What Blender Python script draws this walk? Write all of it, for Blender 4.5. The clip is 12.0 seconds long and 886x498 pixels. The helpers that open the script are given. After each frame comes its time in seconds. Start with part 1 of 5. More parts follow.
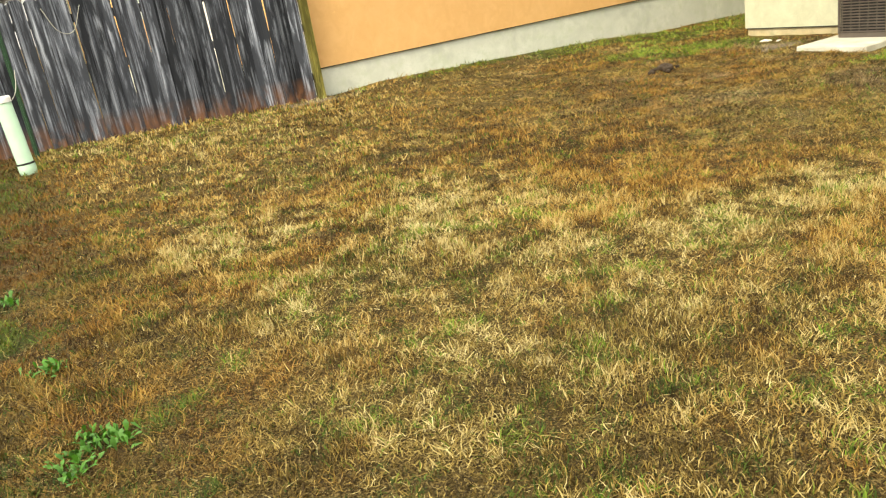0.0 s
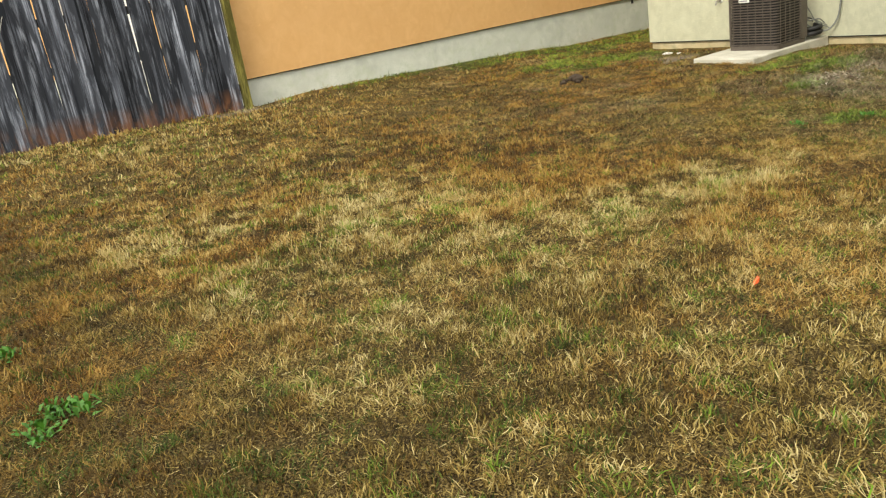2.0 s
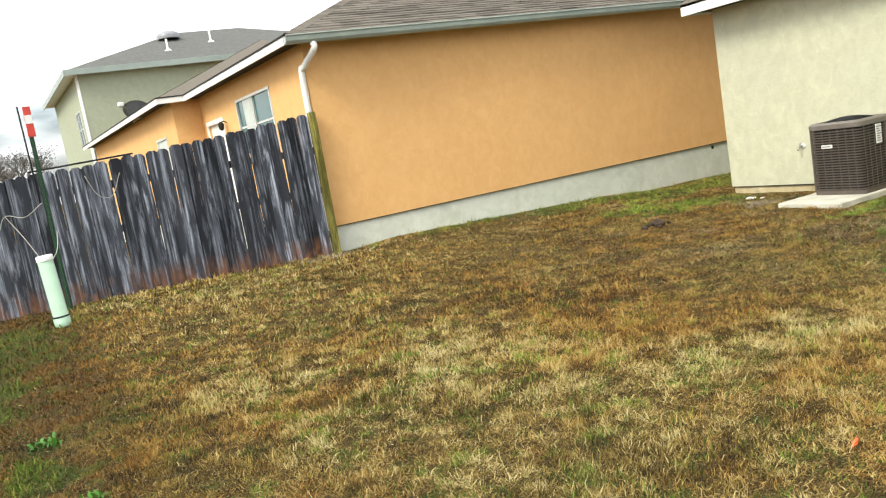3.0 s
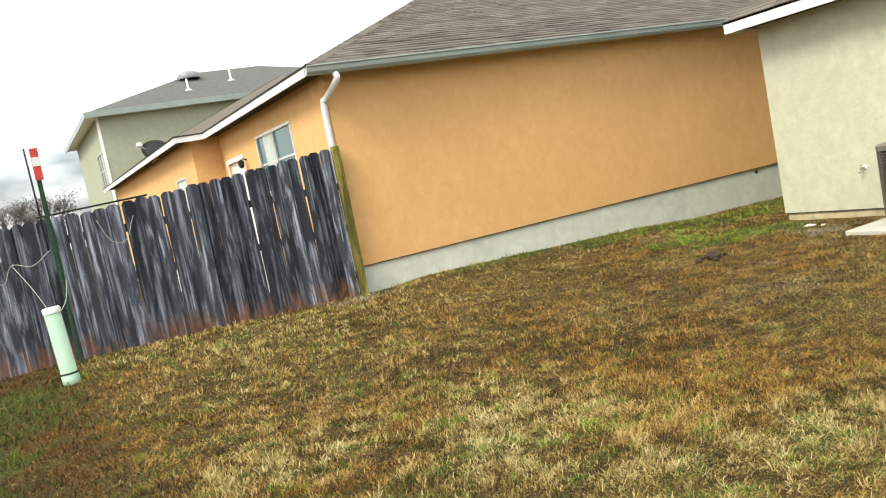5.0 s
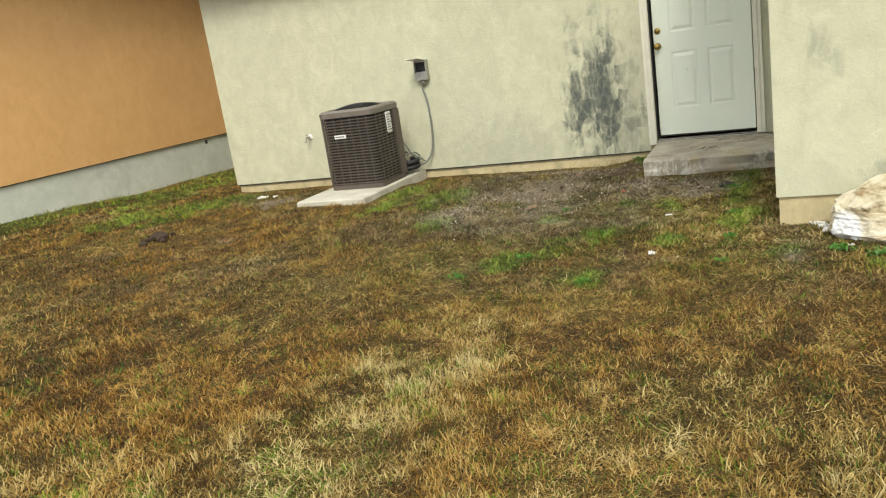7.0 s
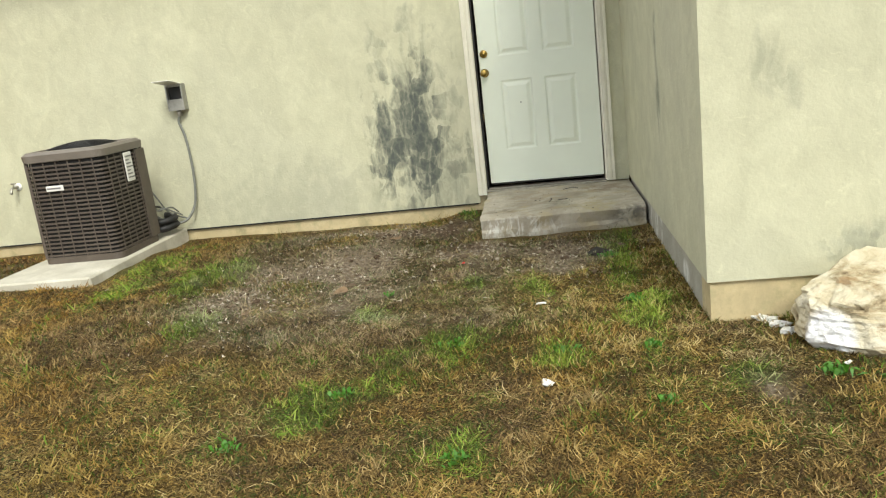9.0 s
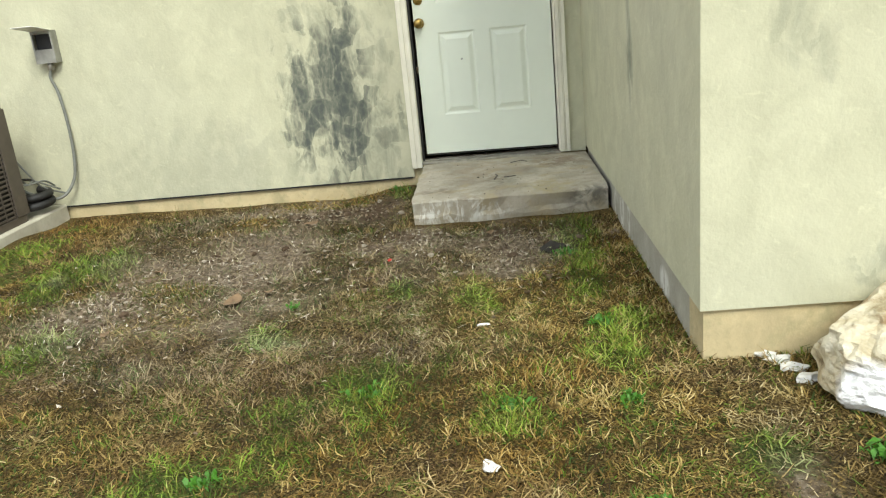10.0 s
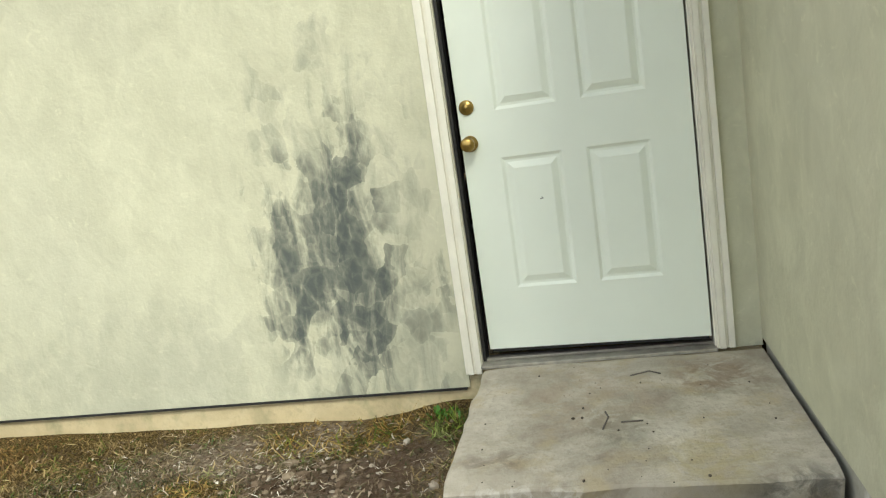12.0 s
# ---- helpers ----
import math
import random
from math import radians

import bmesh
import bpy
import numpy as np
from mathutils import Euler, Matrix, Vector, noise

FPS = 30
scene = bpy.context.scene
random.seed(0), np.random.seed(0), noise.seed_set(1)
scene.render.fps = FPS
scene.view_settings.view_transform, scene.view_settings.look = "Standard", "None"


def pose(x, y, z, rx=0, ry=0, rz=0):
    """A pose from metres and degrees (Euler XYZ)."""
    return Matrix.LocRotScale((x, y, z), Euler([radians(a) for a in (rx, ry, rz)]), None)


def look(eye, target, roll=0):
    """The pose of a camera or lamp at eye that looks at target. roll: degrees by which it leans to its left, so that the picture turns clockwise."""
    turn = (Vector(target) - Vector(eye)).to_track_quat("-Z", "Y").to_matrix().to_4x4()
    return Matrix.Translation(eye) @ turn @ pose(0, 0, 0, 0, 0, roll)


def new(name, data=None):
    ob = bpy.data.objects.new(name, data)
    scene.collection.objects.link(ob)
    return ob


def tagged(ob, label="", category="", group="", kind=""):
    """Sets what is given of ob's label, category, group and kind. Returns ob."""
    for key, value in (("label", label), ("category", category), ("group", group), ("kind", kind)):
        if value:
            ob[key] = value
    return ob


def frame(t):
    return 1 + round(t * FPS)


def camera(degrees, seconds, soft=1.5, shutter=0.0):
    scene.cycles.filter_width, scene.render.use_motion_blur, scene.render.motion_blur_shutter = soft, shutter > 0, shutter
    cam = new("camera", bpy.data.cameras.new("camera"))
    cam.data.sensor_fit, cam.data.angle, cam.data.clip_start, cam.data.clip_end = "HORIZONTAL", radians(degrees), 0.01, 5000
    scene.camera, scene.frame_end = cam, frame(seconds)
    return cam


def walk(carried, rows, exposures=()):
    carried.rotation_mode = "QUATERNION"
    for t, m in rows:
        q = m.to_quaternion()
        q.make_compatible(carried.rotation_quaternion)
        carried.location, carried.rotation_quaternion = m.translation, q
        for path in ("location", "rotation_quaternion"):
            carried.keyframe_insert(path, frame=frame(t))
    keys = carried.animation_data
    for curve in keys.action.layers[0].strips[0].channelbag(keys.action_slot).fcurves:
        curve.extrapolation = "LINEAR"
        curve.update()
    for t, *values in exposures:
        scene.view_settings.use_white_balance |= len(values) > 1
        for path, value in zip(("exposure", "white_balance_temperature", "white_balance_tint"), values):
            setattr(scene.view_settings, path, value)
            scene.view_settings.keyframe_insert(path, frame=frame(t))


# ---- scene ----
cam = camera(58.7, 12.0, soft=1.2)
PATH = [
    (0, (0.024, -0.008, 1.193), (0.918, 1.658, 0.543), -9.6),
    (0.5, (-0.103, -0.177, 1.207), (1.098, 1.233, 0.454), -6.6),
    (1, (-0.156, -0.266, 1.227), (1.051, 1.161, 0.513), -7.1),
    (1.5, (-0.178, -0.326, 1.215), (0.957, 1.179, 0.545), -8.2),
    (2, (-0.179, -0.356, 1.22), (0.873, 1.215, 0.57), -9.0),
    (2.5, (-0.155, -0.374, 1.238), (0.836, 1.288, 0.729), -9.8),
    (3, (-0.183, -0.403, 1.283), (0.789, 1.322, 1.003), -9.7),
    (3.2, (-0.192, -0.39, 1.285), (0.77, 1.349, 1.061), -9.7),
    (4.8, (-0.053, 0.139, 1.337), (0.86, 1.908, 1.146), -11.1),
    (5, (0.037, 0.259, 1.301), (0.979, 2.013, 1.111), -11.2),
    (5.5, (0.171, 0.337, 1.315), (1.246, 2.008, 1.082), -11.5),
    (6, (0.399, 0.504, 1.305), (1.716, 1.976, 0.996), -11.2),
    (6.5, (0.612, 0.723, 1.238), (2.205, 1.869, 0.857), -10.0),
    (7, (1.023, 0.966, 1.141), (2.788, 1.771, 0.657), -8.5),
    (7.2, (1.156, 1.064, 1.133), (2.96, 1.746, 0.603), -8.2),
    (8.8, (2.674, 1.618, 1.018), (4.598, 1.93, 0.572), -6.9),
    (9, (2.875, 1.647, 1.007), (4.8, 1.928, 0.545), -6.7),
    (9.5, (3.35, 1.62, 1.016), (5.265, 1.856, 0.486), -7.1),
    (10, (3.783, 1.637, 0.996), (5.686, 1.79, 0.4), -5.8),
    (10.5, (4.239, 1.645, 1.022), (6.123, 1.79, 0.365), -6.1),
    (11, (4.793, 1.664, 1.029), (6.682, 1.888, 0.412), -7.4),
    (11.5, (5.397, 1.705, 1.024), (7.318, 1.989, 0.549), -7.1),
    (12, (6.004, 1.587, 1.049), (7.93, 1.991, 0.69), -8.4),
]
EXPOSURES = [(0.0, 1.45, 7500, 5), (0.5, 1.45, 8000, 4), (1.0, 1.36, 7500, 3), (1.5, 1.24, 7200, 5), (2.0, 1.0, 6900, 7), (2.7, 1.10, 6500, 8), (3.2, 1.25, 6450, 7), (5.0, 1.14, 6500, 8), (6.0, 0.93, 6600, 8), (7.0, 0.88, 6600, 7), (9.0, 0.98, 6550, 6), (10.5, 1.17, 6300, 4), (11.5, 1.4, 6300, 4), (12.0, 1.08, 6300, 5)]
walk(cam, [(t, look(eye, target, roll)) for t, eye, target, roll in PATH], EXPOSURES)

# ---- light ----
SUN_EL, SUN_AZ = radians(44), radians(250)      # azimuth clockwise from +y
world = bpy.data.worlds.new("overcast_sky")
scene.world = world
world.use_nodes = True
wn, wl = world.node_tree.nodes, world.node_tree.links
wn.clear()
sky = wn.new("ShaderNodeTexSky")
sky.sky_type, sky.sun_disc, sky.sun_elevation, sky.sun_rotation = "NISHITA", False, SUN_EL, SUN_AZ
sky.air_density, sky.dust_density, sky.ozone_density = 1.0, 3.0, 1.0
wco = wn.new("ShaderNodeTexCoord")
wmap = wn.new("ShaderNodeMapping")
wmap.inputs["Scale"].default_value = (1.4, 1.4, 4.0)
wno = wn.new("ShaderNodeTexNoise")
wno.inputs["Scale"].default_value, wno.inputs["Detail"].default_value = 1.6, 6
wra = wn.new("ShaderNodeValToRGB")
wra.color_ramp.elements[0].position, wra.color_ramp.elements[1].position = 0.36, 0.52
wmx = wn.new("ShaderNodeMix")
wmx.data_type = "RGBA"
wmx.inputs[7].default_value = (14.0, 14.0, 14.2, 1)      # cloud
wbg = wn.new("ShaderNodeBackground")
wbg.inputs["Strength"].default_value = 0.067
wout = wn.new("ShaderNodeOutputWorld")
wl.new(wco.outputs["Generated"], wmap.inputs["Vector"])
wl.new(wmap.outputs["Vector"], wno.inputs["Vector"])
wl.new(wno.outputs["Fac"], wra.inputs["Fac"])
wl.new(wra.outputs["Color"], wmx.inputs[0])
wl.new(sky.outputs["Color"], wmx.inputs[6])
wl.new(wmx.outputs[2], wbg.inputs["Color"])
wl.new(wbg.outputs["Background"], wout.inputs["Surface"])
sun = new("sun", bpy.data.lights.new("sun", "SUN"))
sun.data.energy, sun.data.angle, sun.data.color = 1.45, radians(20), (1.0, 0.95, 0.84)
sx, sy = math.sin(SUN_AZ) * math.cos(SUN_EL), math.cos(SUN_AZ) * math.cos(SUN_EL)
sun.matrix_world = look((sx * 40, sy * 40, math.sin(SUN_EL) * 40), (0, 0, 0))


# ---- materials ----
def mat(name, rough=0.8, metal=0.0, spec=0.5):
    m = bpy.data.materials.new(name)
    m.use_nodes = True
    b = m.node_tree.nodes["Principled BSDF"]
    b.inputs["Roughness"].default_value, b.inputs["Metallic"].default_value = rough, metal
    b.inputs["Specular IOR Level"].default_value = spec
    return m, m.node_tree.nodes, m.node_tree.links, b


def noise_node(n, l, scale, detail=5, rough=0.55, stretch=None, dist=0.0):
    co = n.new("ShaderNodeTexCoord")
    t = n.new("ShaderNodeTexNoise")
    t.inputs["Scale"].default_value, t.inputs["Detail"].default_value = scale, detail
    t.inputs["Roughness"].default_value, t.inputs["Distortion"].default_value = rough, dist
    if stretch:
        mp = n.new("ShaderNodeMapping")
        mp.inputs["Scale"].default_value = stretch
        l.new(co.outputs["Object"], mp.inputs["Vector"])
        l.new(mp.outputs["Vector"], t.inputs["Vector"])
    else:
        l.new(co.outputs["Object"], t.inputs["Vector"])
    return t.outputs["Fac"]


def ramp(n, l, fac, stops):
    r = n.new("ShaderNodeValToRGB")
    e = r.color_ramp.elements
    while len(e) < len(stops):
        e.new(0.5)
    for k, (p, c) in enumerate(stops):
        e[k].position, e[k].color = p, (*c, 1) if len(c) == 3 else c
    l.new(fac, r.inputs["Fac"])
    return r.outputs["Color"]


def mixc(n, l, fac, a, b, mode="MIX"):
    x = n.new("ShaderNodeMix")
    x.data_type, x.blend_type = "RGBA", mode
    for sock, v in ((0, fac), (6, a), (7, b)):
        if isinstance(v, (int, float)):
            x.inputs[sock].default_value = v
        elif isinstance(v, tuple):
            x.inputs[sock].default_value = (*v, 1)
        else:
            l.new(v, x.inputs[sock])
    return x.outputs[2]


def mth(n, l, op, a, b=0.0, clamp=False):
    x = n.new("ShaderNodeMath")
    x.operation, x.use_clamp = op, clamp
    for k, v in enumerate((a, b)):
        if isinstance(v, (int, float)):
            x.inputs[k].default_value = v
        else:
            l.new(v, x.inputs[k])
    return x.outputs[0]


def bump(n, l, b, height, strength=0.3, dist=0.01):
    x = n.new("ShaderNodeBump")
    x.inputs["Strength"].default_value, x.inputs["Distance"].default_value = strength, dist
    l.new(height, x.inputs["Height"])
    l.new(x.outputs["Normal"], b.inputs["Normal"])


def simple(name, color, rough=0.6, metal=0.0, vary=0.15, scale=12, bumps=0.1, dark=None):
    """A plain surface with soft blotches and a fine grain."""
    m, n, l, b = mat(name, rough, metal)
    f = noise_node(n, l, scale, 6)
    lo = tuple(c * (1 - vary) for c in color) if dark is None else dark
    hi = tuple(min(1, c * (1 + vary * 0.6)) for c in color)
    l.new(ramp(n, l, f, [(0.3, lo), (0.7, hi)]), b.inputs["Base Color"])
    if bumps:
        bump(n, l, b, noise_node(n, l, scale * 12, 3), bumps, 0.004)
    return m


def blob(n, l, centre, size, soft=1.0):
    """A soft mask, 1 in the middle of an ellipsoid and 0 at its rim."""
    co = n.new("ShaderNodeTexCoord")
    mp = n.new("ShaderNodeMapping")
    mp.vector_type = "POINT"
    mp.inputs["Location"].default_value = tuple(-c / s for c, s in zip(centre, size))
    mp.inputs["Scale"].default_value = tuple(1 / s for s in size)
    g = n.new("ShaderNodeTexGradient")
    g.gradient_type = "SPHERICAL"
    l.new(co.outputs["Object"], mp.inputs["Vector"])
    l.new(mp.outputs["Vector"], g.inputs["Vector"])
    return g.outputs["Fac"]


def stucco(name, base, light, dirt, moulds=(), grain=0.35):
    """Trowelled stucco. moulds: (centre, size, strength) of grey-green mould stains that run down the wall."""
    m, n, l, b = mat(name, 0.9, 0, 0.25)
    big = noise_node(n, l, 0.9, 4, 0.5)
    mid = noise_node(n, l, 6.5, 6, 0.62, (1, 1, 0.8), 0.6)
    col = ramp(n, l, mid, [(0.35, base), (0.68, light)])
    col = mixc(n, l, mth(n, l, "MULTIPLY", ramp(n, l, big, [(0.45, (0, 0, 0)), (0.7, (1, 1, 1))]), 0.35), col, dirt)
    fleck = ramp(n, l, noise_node(n, l, 13, 5, 0.6, (1, 1, 1.4), 1.6), [(0.60, (0, 0, 0)), (0.70, (0.4, 0.4, 0.4))])
    col = mixc(n, l, fleck, col, tuple(min(0.85, c * 1.13) for c in light))
    if moulds:
        co = n.new("ShaderNodeTexCoord")
        bend = n.new("ShaderNodeTexNoise")
        bend.inputs["Scale"].default_value, bend.inputs["Detail"].default_value = 9, 4
        add = n.new("ShaderNodeVectorMath")
        add.operation = "MULTIPLY_ADD"
        add.inputs[1].default_value = (0.09, 0.09, 0.12)
        l.new(co.outputs["Object"], bend.inputs["Vector"])
        l.new(bend.outputs["Color"], add.inputs[0])
        l.new(co.outputs["Object"], add.inputs[2])
        mp = n.new("ShaderNodeMapping")
        mp.inputs["Scale"].default_value = (1, 1, 0.72)
        l.new(add.outputs[0], mp.inputs["Vector"])

        def cells(scale):
            a, e_ = n.new("ShaderNodeTexVoronoi"), n.new("ShaderNodeTexVoronoi")
            e_.feature = "DISTANCE_TO_EDGE"
            for t in (a, e_):
                t.inputs["Scale"].default_value = scale
                l.new(mp.outputs["Vector"], t.inputs["Vector"])
            sp = n.new("ShaderNodeSeparateColor")
            l.new(a.outputs["Color"], sp.inputs[0])
            return sp.outputs[0], mth(n, l, "MULTIPLY", e_.outputs["Distance"], 5.5, True)
        r1, e1 = cells(11)
        r2, e2 = cells(21)
        streak = noise_node(n, l, 8.0, 7, 0.62, (1, 1.3, 0.4), 0.5)
        v0 = mth(n, l, "ADD", mth(n, l, "MULTIPLY", mth(n, l, "SUBTRACT", r1, 0.5), 0.42), mth(n, l, "MULTIPLY", mth(n, l, "SUBTRACT", r2, 0.5), 0.20))
        v0 = mth(n, l, "ADD", v0, mth(n, l, "MULTIPLY", mth(n, l, "SUBTRACT", streak, 0.5), 1.9))
        edge = mth(n, l, "ADD", mth(n, l, "MULTIPLY", e1, 0.22), mth(n, l, "ADD", mth(n, l, "MULTIPLY", e2, 0.12), 0.66))
        for centre, size, amount in moulds:
            e = blob(n, l, centre, size)
            v = mth(n, l, "ADD", mth(n, l, "MULTIPLY", e, 0.95), v0)
            d = mth(n, l, "MULTIPLY", mth(n, l, "MULTIPLY", mth(n, l, "SUBTRACT", v, 0.19), 1.9, True), amount, True)
            d = mth(n, l, "MULTIPLY", mth(n, l, "MULTIPLY", d, mth(n, l, "MULTIPLY", e, 6.0, True)), edge)
            col = mixc(n, l, d, col, (0.085, 0.100, 0.092))
    l.new(col, b.inputs["Base Color"])
    h = mth(n, l, "ADD", mth(n, l, "MULTIPLY", noise_node(n, l, 60, 4, 0.6), 0.6), noise_node(n, l, 11, 4, 0.5, None, 0.8))
    bump(n, l, b, h, grain, 0.012)
    return m


def concrete(name, base, dark, light, moss=None, grain=0.5):
    m, n, l, b = mat(name, 0.92, 0, 0.2)
    a = noise_node(n, l, 4.0, 6, 0.62, None, 0.3)
    f = noise_node(n, l, 40.0, 5, 0.65)
    col = ramp(n, l, a, [(0.3, dark), (0.5, base), (0.72, light)])
    col = mixc(n, l, mth(n, l, "MULTIPLY", ramp(n, l, f, [(0.52, (0, 0, 0)), (0.7, (1, 1, 1))]), 0.5), col, dark)
    wide = ramp(n, l, noise_node(n, l, 2.6, 6, 0.65, None, 1.0), [(0.44, (0, 0, 0)), (0.60, (1, 1, 1))])
    col = mixc(n, l, mth(n, l, "MULTIPLY", wide, 0.6), col, tuple(0.5 * (c + d) for c, d in zip(dark, base)))
    if moss:
        col = mixc(n, l, ramp(n, l, noise_node(n, l, 7.0, 5, 0.6), [(0.52, (0, 0, 0)), (0.7, (0.7, 0.7, 0.7))]), col, moss)
    l.new(col, b.inputs["Base Color"])
    bump(n, l, b, mth(n, l, "ADD", f, a), grain, 0.01)
    return m


M_CREAM = stucco("cream_stucco", (0.495, 0.494, 0.355), (0.59, 0.588, 0.43), (0.445, 0.445, 0.35),
                 [((9.12, 2.84, 0.46), (0.5, 0.33, 0.55), 0.95), ((9.12, 2.60, 0.48), (0.5, 0.17, 0.80), 0.95), ((9.12, 2.66, 0.55), (0.5, 0.50, 1.10), 0.45), ((9.12, 2.45, 0.08), (0.4, 0.40, 0.55), 0.45),
                  ((6.15, 0.76, 0.86), (0.3, 0.09, 0.20), 0.3), ((6.15, 0.67, 0.76), (0.3, 0.06, 0.14), 0.25), ((6.15, 0.42, 0.12), (0.3, 0.20, 0.13), 0.45),
                  ((7.34, 1.03, 0.76), (0.10, 0.2, 0.45), 0.6), ((9.12, 3.7, 0.0), (0.5, 1.5, 0.50), 0.16)])
M_ORANGE = stucco("orange_stucco", (0.73, 0.42, 0.165), (0.79, 0.475, 0.20), (0.65, 0.38, 0.16), (), 0.25)
M_YELLOW = M_ORANGE
M_FAR = stucco("pale_green_stucco", (0.36, 0.39, 0.28), (0.42, 0.44, 0.32), (0.34, 0.36, 0.27), (), 0.1)
M_FOUND = concrete("foundation_concrete", (0.66, 0.68, 0.58), (0.54, 0.56, 0.48), (0.74, 0.75, 0.66), (0.56, 0.60, 0.46), 0.3)
M_FOUND_TAN = concrete("tan_foundation_concrete", (0.57, 0.48, 0.285), (0.40, 0.34, 0.21), (0.66, 0.58, 0.38), (0.30, 0.29, 0.17), 0.4)
M_FOUND_GREY = concrete("grey_foundation_concrete", (0.40, 0.39, 0.33), (0.29, 0.28, 0.235), (0.50, 0.49, 0.42), None, 0.4)
n, l = M_FOUND_GREY.node_tree.nodes, M_FOUND_GREY.node_tree.links
b = next(k for k in n if k.type == "BSDF_PRINCIPLED")
col = b.inputs["Base Color"].links[0].from_socket
for centre, size in (((7.75, 1.02, -0.10), (0.07, 0.2, 0.14)), ((7.55, 1.02, -0.08), (0.05, 0.2, 0.12)), ((7.95, 1.02, -0.12), (0.06, 0.2, 0.09)), ((6.75, 1.02, -0.14), (0.10, 0.2, 0.07))):
    e = mth(n, l, "MULTIPLY", blob(n, l, centre, size), 2.5, True)
    e = mth(n, l, "MULTIPLY", e, ramp(n, l, noise_node(n, l, 22, 5, 0.6, (1, 1, 0.4)), [(0.42, (0, 0, 0)), (0.52, (0.9, 0.9, 0.9))]))
    col = mixc(n, l, e, col, (0.66, 0.67, 0.63))
l.new(col, b.inputs["Base Color"])
M_STEP = concrete("weathered_step_concrete", (0.50, 0.465, 0.375), (0.27, 0.23, 0.175), (0.66, 0.62, 0.52), (0.45, 0.38, 0.24), 0.6)
n, l = M_STEP.node_tree.nodes, M_STEP.node_tree.links
b = next(k for k in n if k.type == "BSDF_PRINCIPLED")
col = b.inputs["Base Color"].links[0].from_socket
chipped = mth(n, l, "MULTIPLY", blob(n, l, (7.99, 1.92, -0.16), (0.22, 0.42, 0.13)), 2.5, True)
chipped = mth(n, l, "MULTIPLY", chipped, ramp(n, l, noise_node(n, l, 11, 6, 0.65, (1, 1.6, 0.7), 1.2), [(0.49, (0, 0, 0)), (0.57, (0.85, 0.85, 0.85))]))
col = mixc(n, l, chipped, col, (0.72, 0.72, 0.66))
for centre, size, amount, tone in (((8.02, 1.13, -0.10), (0.16, 0.20, 0.16), 0.75, (0.10, 0.10, 0.085)), ((8.45, 1.62, -0.05), (0.20, 0.14, 0.1), 0.5, (0.17, 0.18, 0.14)),
                                   ((8.85, 1.25, -0.05), (0.22, 0.20, 0.1), 0.55, (0.20, 0.13, 0.08)), ((8.7, 1.7, -0.05), (0.4, 0.3, 0.1), 0.35, (0.40, 0.30, 0.20)),
                                   ((8.25, 2.0, -0.05), (0.10, 0.16, 0.1), 0.5, (0.15, 0.12, 0.09)), ((8.2, 1.35, -0.05), (0.2, 0.2, 0.1), 0.4, (0.42, 0.36, 0.17))):
    e = mth(n, l, "MULTIPLY", blob(n, l, centre, size), 2.0, True)
    e = mth(n, l, "MULTIPLY", e, ramp(n, l, noise_node(n, l, 9, 6, 0.65, None, 0.8), [(0.42, (0, 0, 0)), (0.56, (1, 1, 1))]))
    col = mixc(n, l, mth(n, l, "MULTIPLY", e, amount), col, tone)
l.new(col, b.inputs["Base Color"])
M_PAD = concrete("pad_concrete", (0.55, 0.53, 0.44), (0.40, 0.38, 0.31), (0.64, 0.62, 0.54), None, 0.3)
M_TRIM = simple("cream_trim_paint", (0.80, 0.78, 0.66), 0.5, 0, 0.08, 9, 0.08)
M_WHITE = simple("white_trim_paint", (0.80, 0.80, 0.76), 0.5, 0, 0.1, 5, 0.06)
M_DOOR = simple("white_door_paint", (0.82, 0.88, 0.76), 0.42, 0, 0.035, 2.5, 0.03)
# near-black; besides dark parts it colours soffits and strips that stand for shade
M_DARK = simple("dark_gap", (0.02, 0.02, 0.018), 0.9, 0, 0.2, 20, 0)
M_BRASS = simple("tarnished_brass", (0.42, 0.29, 0.09), 0.32, 0.9, 0.35, 40, 0.05)
M_GUTTER = simple("grey_green_gutter_paint", (0.30, 0.35, 0.31), 0.45, 0.1, 0.12, 3, 0.03)
M_GLASS, gn, gl, gb = mat("window_glass", 0.05, 0, 0.5)
gb.inputs["Base Color"].default_value = (0.03, 0.10, 0.09, 1)
gb.inputs["Specular IOR Level"].default_value = 0.25
M_BLIND = simple("pale_curtain_and_pane", (0.55, 0.60, 0.55), 0.7, 0, 0.1, 6, 0)
M_ALU = simple("window_frame_metal", (0.62, 0.62, 0.58), 0.4, 0.3, 0.1, 8, 0)
M_AC = simple("taupe_enamel_steel", (0.105, 0.086, 0.070), 0.5, 0.15, 0.18, 14, 0.05)
M_ACTOP = simple("taupe_top_steel", (0.19, 0.168, 0.143), 0.45, 0.15, 0.14, 10, 0.05)
M_ACIN = simple("coil_and_fan_shade", (0.012, 0.012, 0.012), 0.7, 0.2, 0.3, 60, 0)
M_LABEL = simple("white_label", (0.75, 0.75, 0.72), 0.4, 0, 0.05, 10, 0)
M_GREYBAR = simple("grey_print", (0.2, 0.2, 0.2), 0.5, 0, 0.05, 10, 0)
M_BOX = simple("grey_metal_box", (0.33, 0.33, 0.30), 0.5, 0.3, 0.2, 20, 0.05)
M_CONDUIT = simple("grey_conduit", (0.19, 0.20, 0.18), 0.55, 0, 0.2, 30, 0.05)
M_BLACK = simple("black_rubber", (0.016, 0.016, 0.016), 0.6, 0, 0.3, 30, 0.1)
